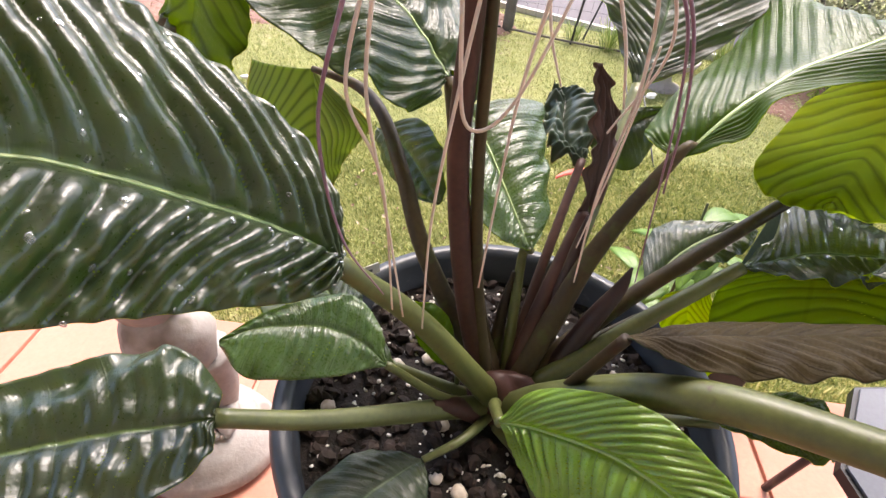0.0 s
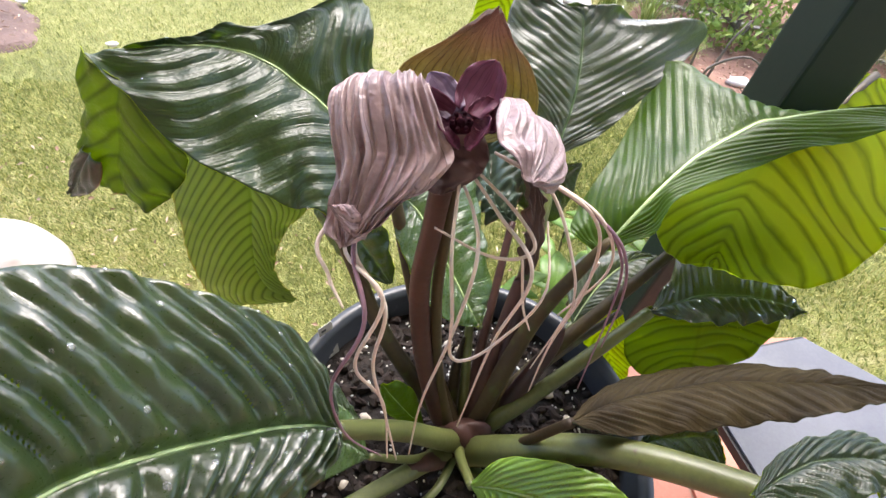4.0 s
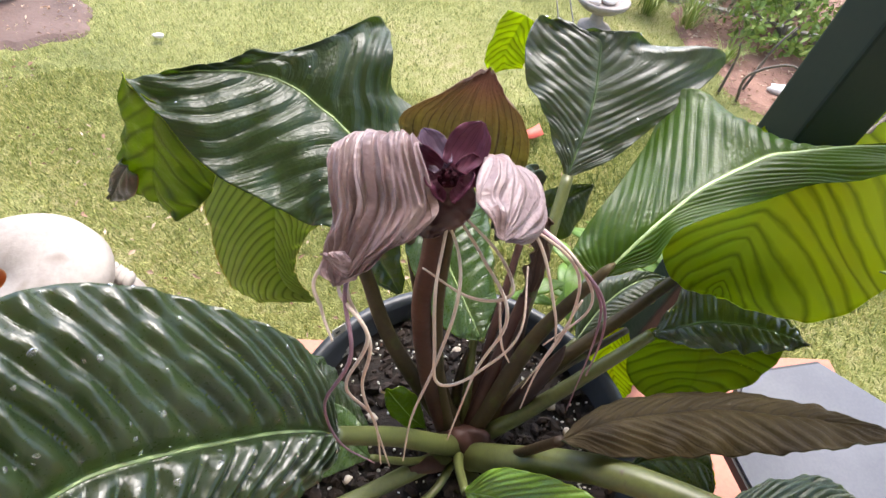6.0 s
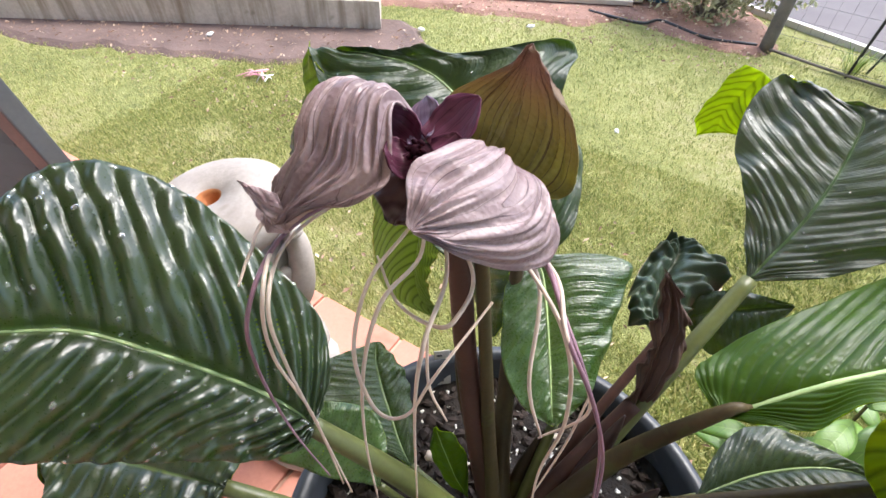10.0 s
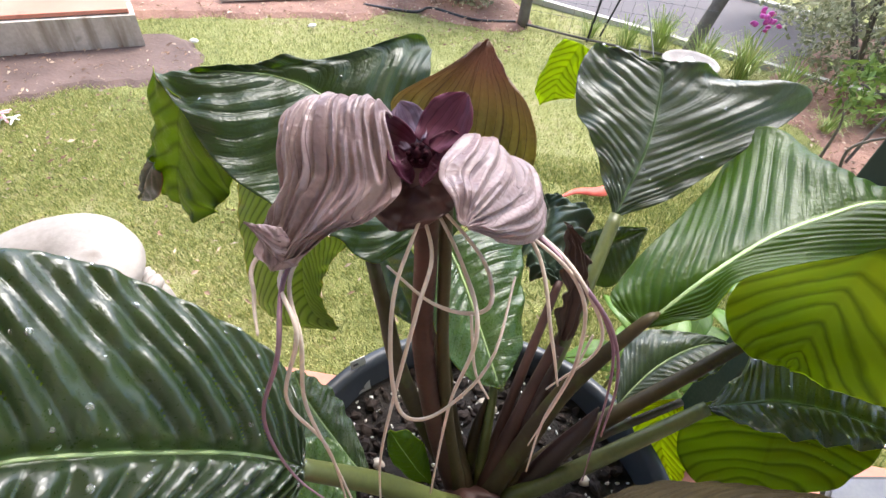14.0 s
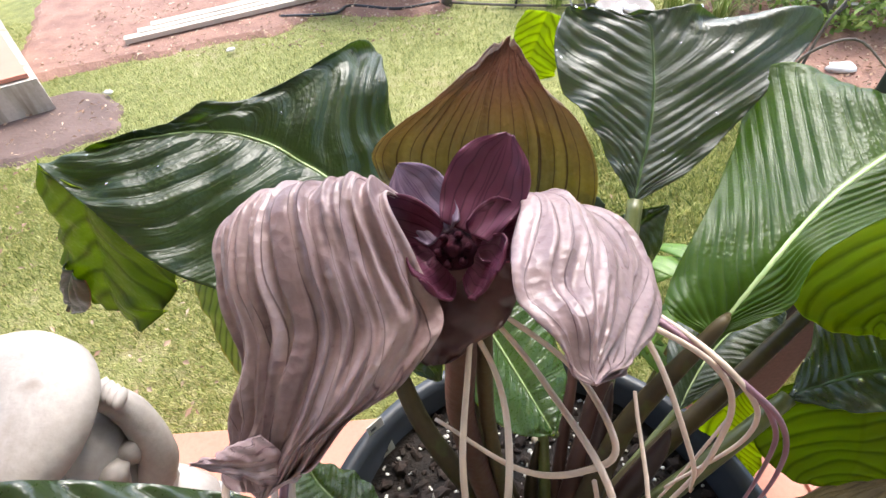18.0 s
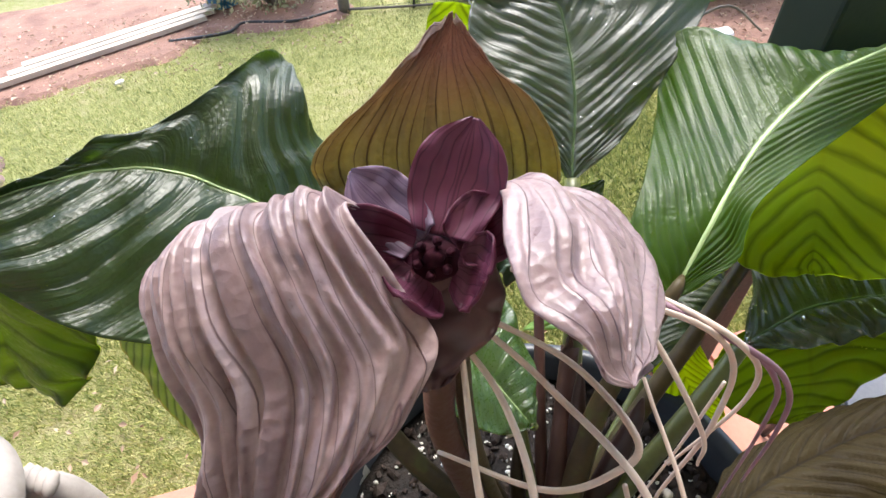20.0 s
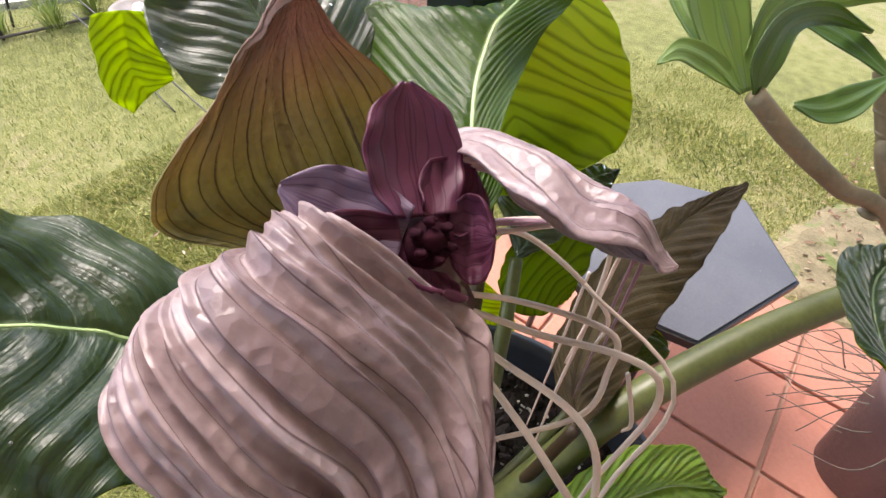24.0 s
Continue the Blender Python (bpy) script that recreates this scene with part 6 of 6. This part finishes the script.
add_whisker(5, [(-0.034, -0.029, 0.711), (-0.028, -0.051, 0.711), (-0.035, -0.055, 0.706), (-0.051, -0.055, 0.709), (-0.071, -0.041, 0.710)])
add_whisker(6, [(-0.035, -0.059, 0.710), (-0.030, -0.066, 0.685), (-0.022, -0.066, 0.665)])
add_whisker(7, [(-0.012, -0.017, 0.710), (0.001, -0.044, 0.683), (0.011, -0.044, 0.649)])
add_whisker(8, [(-0.012, -0.010, 0.711), (0.004, -0.029, 0.710), (0.020, -0.041, 0.697), (0.034, -0.041, 0.656), (0.050, -0.041, 0.544)])
add_whisker(9, [(-0.009, -0.010, 0.710), (0.008, -0.037, 0.711), (0.024, -0.037, 0.675), (0.009, -0.037, 0.633)])
add_whisker(10, [(0.004, -0.033, 0.711), (0.017, -0.037, 0.663), (0.014, -0.037, 0.599), (0.017, -0.037, 0.534)])
add_whisker(11, [(0.022, -0.030, 0.673), (0.020, -0.030, 0.624), (0.014, -0.030, 0.555)])
add_whisker(12, [(-0.105, -0.053, 0.713), (-0.093, -0.080, 0.706), (-0.097, -0.080, 0.660), (-0.090, -0.080, 0.608), (-0.080, -0.080, 0.532)])
add_whisker(13, [(-0.010, -0.011, 0.711), (0.009, -0.037, 0.710), (0.024, -0.044, 0.693), (0.036, -0.044, 0.658), (0.043, -0.044, 0.608)])
add_whisker(14, [(-0.118, -0.050, 0.716), (-0.115, -0.067, 0.710), (-0.109, -0.080, 0.706)])


# rain drops on the upper leaves
def drops(ob, count, seed, size=(0.0007, 0.0022), reach=(0.15, 0.95)):
    me = ob.data
    n = len(me.vertices) // 2
    rng = np.random.default_rng(seed)
    out = []
    for i in rng.integers(0, n, count):
        p, nr = me.vertices[int(i)].co, me.vertices[int(i)].normal
        s = rng.uniform(*size)
        q = Vector((0, 0, 1)).rotation_difference(nr).to_matrix().to_4x4()
        out.append(ellipsoid(tuple(p + nr * s * 0.2), (s * rng.uniform(0.8, 1.5), s, s * 0.32), 6, 8, q))
    mesh_object("rain_beading", join(*out), M_DROP, ob, kind="stuff")


drops(leafA, 170, 1, (0.0007, 0.0021))
drops(leafR, 60, 2, (0.0006, 0.0016))
drops(leafD, 50, 3)
drops(leafL, 26, 4, (0.0005, 0.0012))


# ---- things on the porch ----
# cement cherub carrying a shell-shaped dish on its head
parts = [lathe([(0.0005, 0.0), (0.105, 0.0), (0.112, 0.012), (0.104, 0.03), (0.09, 0.036), (0.085, 0.05), (0.0005, 0.054)], 48)]
parts[0] = (parts[0][0] * (1.0, 0.82, 1.0) + (-0.395, 0.085, 0), parts[0][1])
for sx, fy in ((-0.03, 0.0), (0.032, 0.02)):
    b = np.array((-0.40 + sx, 0.10 + fy, 0.05))
    parts.append(ellipsoid(tuple(b + (0.012, -0.022, 0.012)), (0.016, 0.034, 0.014), 10, 14, Matrix.Rotation(0.4, 4, "Z"), 0.15, 1))
    for k in range(5):
        parts.append(ellipsoid(tuple(b + (-0.002 + 0.0065 * k, -0.054 + 0.002 * abs(k - 2), 0.008)), (0.0045, 0.006, 0.005), 6, 8))
    parts.append(tube([b + (0, 0, 0.01), b + (0.0, 0.002, 0.06), b + (-0.004, 0.0, 0.13)], [0.017, 0.026, 0.034], 16, 14))
parts += [ellipsoid((-0.405, 0.11, 0.21), (0.058, 0.05, 0.065), 14, 18, None, 0.12, 3), ellipsoid((-0.42, 0.115, 0.295), (0.05, 0.042, 0.055), 14, 18, None, 0.12, 4), ellipsoid((-0.425, 0.115, 0.37), (0.042, 0.044, 0.046), 14, 18, None, 0.1, 5)]
for k in range(16):
    a = k * 0.8
    parts.append(ellipsoid((-0.422 + 0.042 * math.cos(a), 0.118 + 0.043 * math.sin(a), 0.365 + 0.028 * math.sin(2.3 * k)), (0.014, 0.014, 0.013), 7, 9, None, 0.3, k))
parts += [tube([(-0.378, 0.11, 0.31), (-0.366, 0.125, 0.345), (-0.374, 0.142, 0.395), (-0.392, 0.146, 0.42)], [0.019, 0.018, 0.015, 0.012], 20, 10), tube([(-0.465, 0.11, 0.31), (-0.51, 0.10, 0.33), (-0.52, 0.10, 0.40)], [0.019, 0.017, 0.013], 16, 10)]
for k in range(4):
    parts.append(ellipsoid((-0.388 + 0.007 * k, 0.150 - 0.004 * k, 0.426), (0.006, 0.012, 0.006), 6, 8))
dish_v, dish_f = lathe([(0.0005, -0.03), (0.05, -0.032), (0.09, -0.022), (0.108, -0.004), (0.106, 0.012), (0.092, 0.022), (0.06, 0.027), (0.019, 0.024), (0.0155, 0.018), (0.014, 0.002), (0.0005, 0.0)], 56)
dish_v = dish_v * (1.0, 0.86, 1.0)
tilt = Matrix.Translation((-0.475, 0.112, 0.430)) @ Matrix.Rotation(radians(-10), 4, "Y") @ Matrix.Rotation(radians(8), 4, "X")
dish_v = np.array([tuple(tilt @ Vector(p)) for p in dish_v])
count_before = sum(len(f) for _, f in parts)
parts.append((dish_v, dish_f))
sv_, sf_ = join(*parts)
idx = [0] * len(sf_)
for r in range(7, 10):
    for j in range(56):
        idx[count_before + r * 56 + j] = 1
tagged(mesh_object("cherub_statue", (sv_, sf_), [M_STATUE, M_RUST], index=idx), "weathered cream cement cherub statue carrying a dish with a rusty hole", "statue")

# square timber post at the porch edge
post = empty("porch_post", label="dark green painted square timber porch post", category="post", kind="structure")
mesh_object("post_body", slab((0.342, 0.250, -0.008), (0.416, 0.313, 2.3), 0.004), M_POST, post, smooth=False)

# grey louvred shutter leaning by the statue
shut = empty("louvre_shutter", label="grey painted louvred shutter standing on the porch tiles", category="shutter")
for pts in (((-0.02, 0, 0), (0.02, 0.03, 0.75)), ((0.38, 0, 0), (0.42, 0.03, 0.75)), ((0.02, 0, 0), (0.38, 0.03, 0.06)), ((0.02, 0, 0.69), (0.38, 0.03, 0.75))):
    mesh_object("frame", slab(*pts, 0.003), M_GREYPAINT, shut, smooth=False)
for k in range(13):
    o = mesh_object("slat", slab((0.02, 0.004, -0.024), (0.38, 0.012, 0.024), 0.002), M_GREYPAINT, shut, smooth=False)
    o.matrix_basis = Matrix.Translation((0, 0.008, 0.09 + 0.046 * k)) @ Matrix.Rotation(radians(-35), 4, "X")
shut.matrix_basis = Matrix.Translation((-1.22, 0.03, 0.0)) @ Matrix.Rotation(radians(12), 4, "Z") @ Matrix.Rotation(radians(8), 4, "X")

# low table with a slate-grey top
table = empty("low_table", label="low table with slate-grey polygonal top and black iron edge", category="table")
poly = [(0.372, 0.035), (0.398, -0.115), (0.605, -0.195), (0.745, -0.078), (0.695, 0.065), (0.575, 0.168), (0.44, 0.145)]
n = len(poly)
c = np.mean(poly, axis=0)
ins = [tuple(np.array(p) + (c - p) * 0.03) for p in poly]
v = [(*p, 0.236) for p in poly] + [(*p, 0.25) for p in poly]
f = [tuple(range(n)), tuple(range(n, 2 * n))[::-1]] + [(i, i + n, (i + 1) % n + n, (i + 1) % n) for i in range(n)]
mesh_object("edge_band", (np.array(v), [q[::-1] for q in f]), M_IRON, table, smooth=False)
v = [(*p, 0.2505) for p in ins] + [(*p, 0.254) for p in ins]
mesh_object("tabletop", (np.array(v), [q[::-1] for q in f]), M_TABLE, table, smooth=False)
for x, y in ((0.43, -0.06), (0.61, -0.12), (0.66, 0.06), (0.46, 0.12)):
    mesh_object("leg", tube([(x, y, 0.236), (x + (x - c[0]) * 0.12, y + (y - c[1]) * 0.12, 0.0)], [0.006], 6, 8), M_IRON, table)

# cane orchid and mauve pot beside the table
oc = empty("cane_orchid", label="cane orchid with strappy green leaves in a mauve pot", category="plant")
mesh_object("pot", lathe([(0.0005, 0.0), (0.06, 0.0), (0.085, 0.2), (0.09, 0.21), (0.09, 0.235), (0.082, 0.235), (0.078, 0.2), (0.0005, 0.19)], 40, (0.55, -0.42, 0)), M_TERRACUP, oc)
for pts, rad in zip(CTRL_CANES, ((0.0085, 0.009, 0.008, 0.007), (0.008, 0.008, 0.007, 0.006))):
    cane = mesh_object("cane", tube(list(pts) + [(0.55, -0.42, 0.19)], rad, 40, 10), M_CANE, oc)
    for q in spline(list(pts), 7)[1:]:
        mesh_object("node_ring", ellipsoid(tuple(q), (0.0105, 0.0105, 0.003), 6, 12), M_CANE, cane)
M_STRAP = leaf_material("strap_leaf", (0.17, 0.27, 0.06), (0.25, 0.36, 0.09), (0.13, 0.22, 0.05), 0.42, (0.45, 0.62, 0.10), 0.3, 0.3, gloss=0.5, pock=0.1)
M_STRAP_DARK = leaf_material("strap_leaf_dark", (0.05, 0.11, 0.022), (0.09, 0.16, 0.035), (0.10, 0.16, 0.05), 0.4, (0.45, 0.62, 0.10), 0.2, 0.2, gloss=0.5, pock=0.1)
for k, rows in enumerate((CTRL_STRAP_1, CTRL_STRAP_2, CTRL_STRAP_3, CTRL_STRAP_4, CTRL_STRAP_5, CTRL_STRAP_6, CTRL_STRAP_7, CTRL_STRAP_8, CTRL_STRAP_9)):
    mesh, idx, uv = blade(rows, along=True, lean=2.5, amp=0.0006, bulge=-0.18, thick=0.0014, nu=40, nv=18, ruffle=0.002, waves=0.08, face=(-0.7, -0.5, 0.5), seed=k + 3)
    mt = M_STRAP_DARK if k in (4, 6, 7) else M_STRAP
    mesh_object("leaf", mesh, [mt, mt], oc, idx, uv)
for k in range(22):
    rng = np.random.default_rng(700 + k)
    a = np.array((0.55, -0.36, 0.2)) + rng.normal(size=3) * (0.02, 0.03, 0.01)
    b = a + np.array((rng.uniform(-0.05, 0.12), rng.uniform(0.03, 0.16), -rng.uniform(0.05, 0.19)))
    mesh_object("aerial_root", tube([a, (a + b) / 2 + rng.normal(size=3) * 0.02, b], [0.0012, 0.0007], 14, 5), M_WOOD, oc)


# lime-green seedlings at the porch edge
def seedling(x, y, h, k, n=9):
    ob = empty("seedling", label="lime-green young plant growing at the porch edge", category="plant", group="seedlings by the porch")
    mesh_object("stem", tube([(x, y, ZG), (x + 0.01, y, ZG + h * 0.5), (x, y + 0.01, ZG + h)], [0.004, 0.003, 0.002], 12, 6), M_STALK, ob)
    rng = np.random.default_rng(900 + k)
    for j in range(n):
        a = j * 2.4 + rng.uniform(0, 0.5)
        d = np.array((math.cos(a), math.sin(a), 0.1))
        b = np.array((x, y, ZG + h * (0.35 + 0.65 * j / n)))
        side = np.cross(d, (0, 0, 1))
        rows = []
        for i in range(5):
            u = i / 4
            p = b + d * 0.10 * u + np.array((0, 0, 0.03 * u - 0.06 * u * u))
            ww = 0.018 * math.sin(math.pi * min(0.97, u * 0.95 + 0.04))
            rows.append((tuple(p), tuple(p - side * ww), tuple(p + side * ww)))
        mesh, idx, uv = blade(rows, pleats=6, lean=1.5, amp=0.0008, bulge=0.1, nu=18, nv=10, ruffle=0.003)
        mesh_object("leaf", mesh, [M_LIMELEAF, M_LIMELEAF], ob, idx, uv)


M_LIMELEAF = leaf_material("lime_leaf", (0.075, 0.16, 0.025), (0.14, 0.25, 0.045), (0.30, 0.42, 0.11), 0.4, (0.5, 0.7, 0.1), 0.35, 0.4)
for k, (x, y, h) in enumerate([(0.29, 0.36, 0.44), (0.35, 0.41, 0.40), (0.25, 0.39, 0.34), (0.42, 0.38, 0.37)]):
    seedling(x, y, h, k)


# ---- porch tiles, last ----
TW, TG = 0.196, 0.008
tile_mesh = None
for i in range(-16, 5):
    for j in range(-9, 2):
        x0, y1 = 0.05 + i * (TW + TG), EDGE_Y - 0.004 - (1 - j) * (TW + TG)
        y1 = y1 + TW + TG
        if y1 > EDGE_Y + 0.001 or x0 + TW > 0.86:
            continue
        if tile_mesh is None:
            ob = mesh_object("tile", slab((0, -TW, 0), (TW, 0, 0.010), 0.0025), M_TILE, porch, smooth=False)
            tile_mesh = ob.data
        else:
            ob = new("tile", tile_mesh)
            ob.parent = porch
        ob.location = (x0, y1, -0.010)
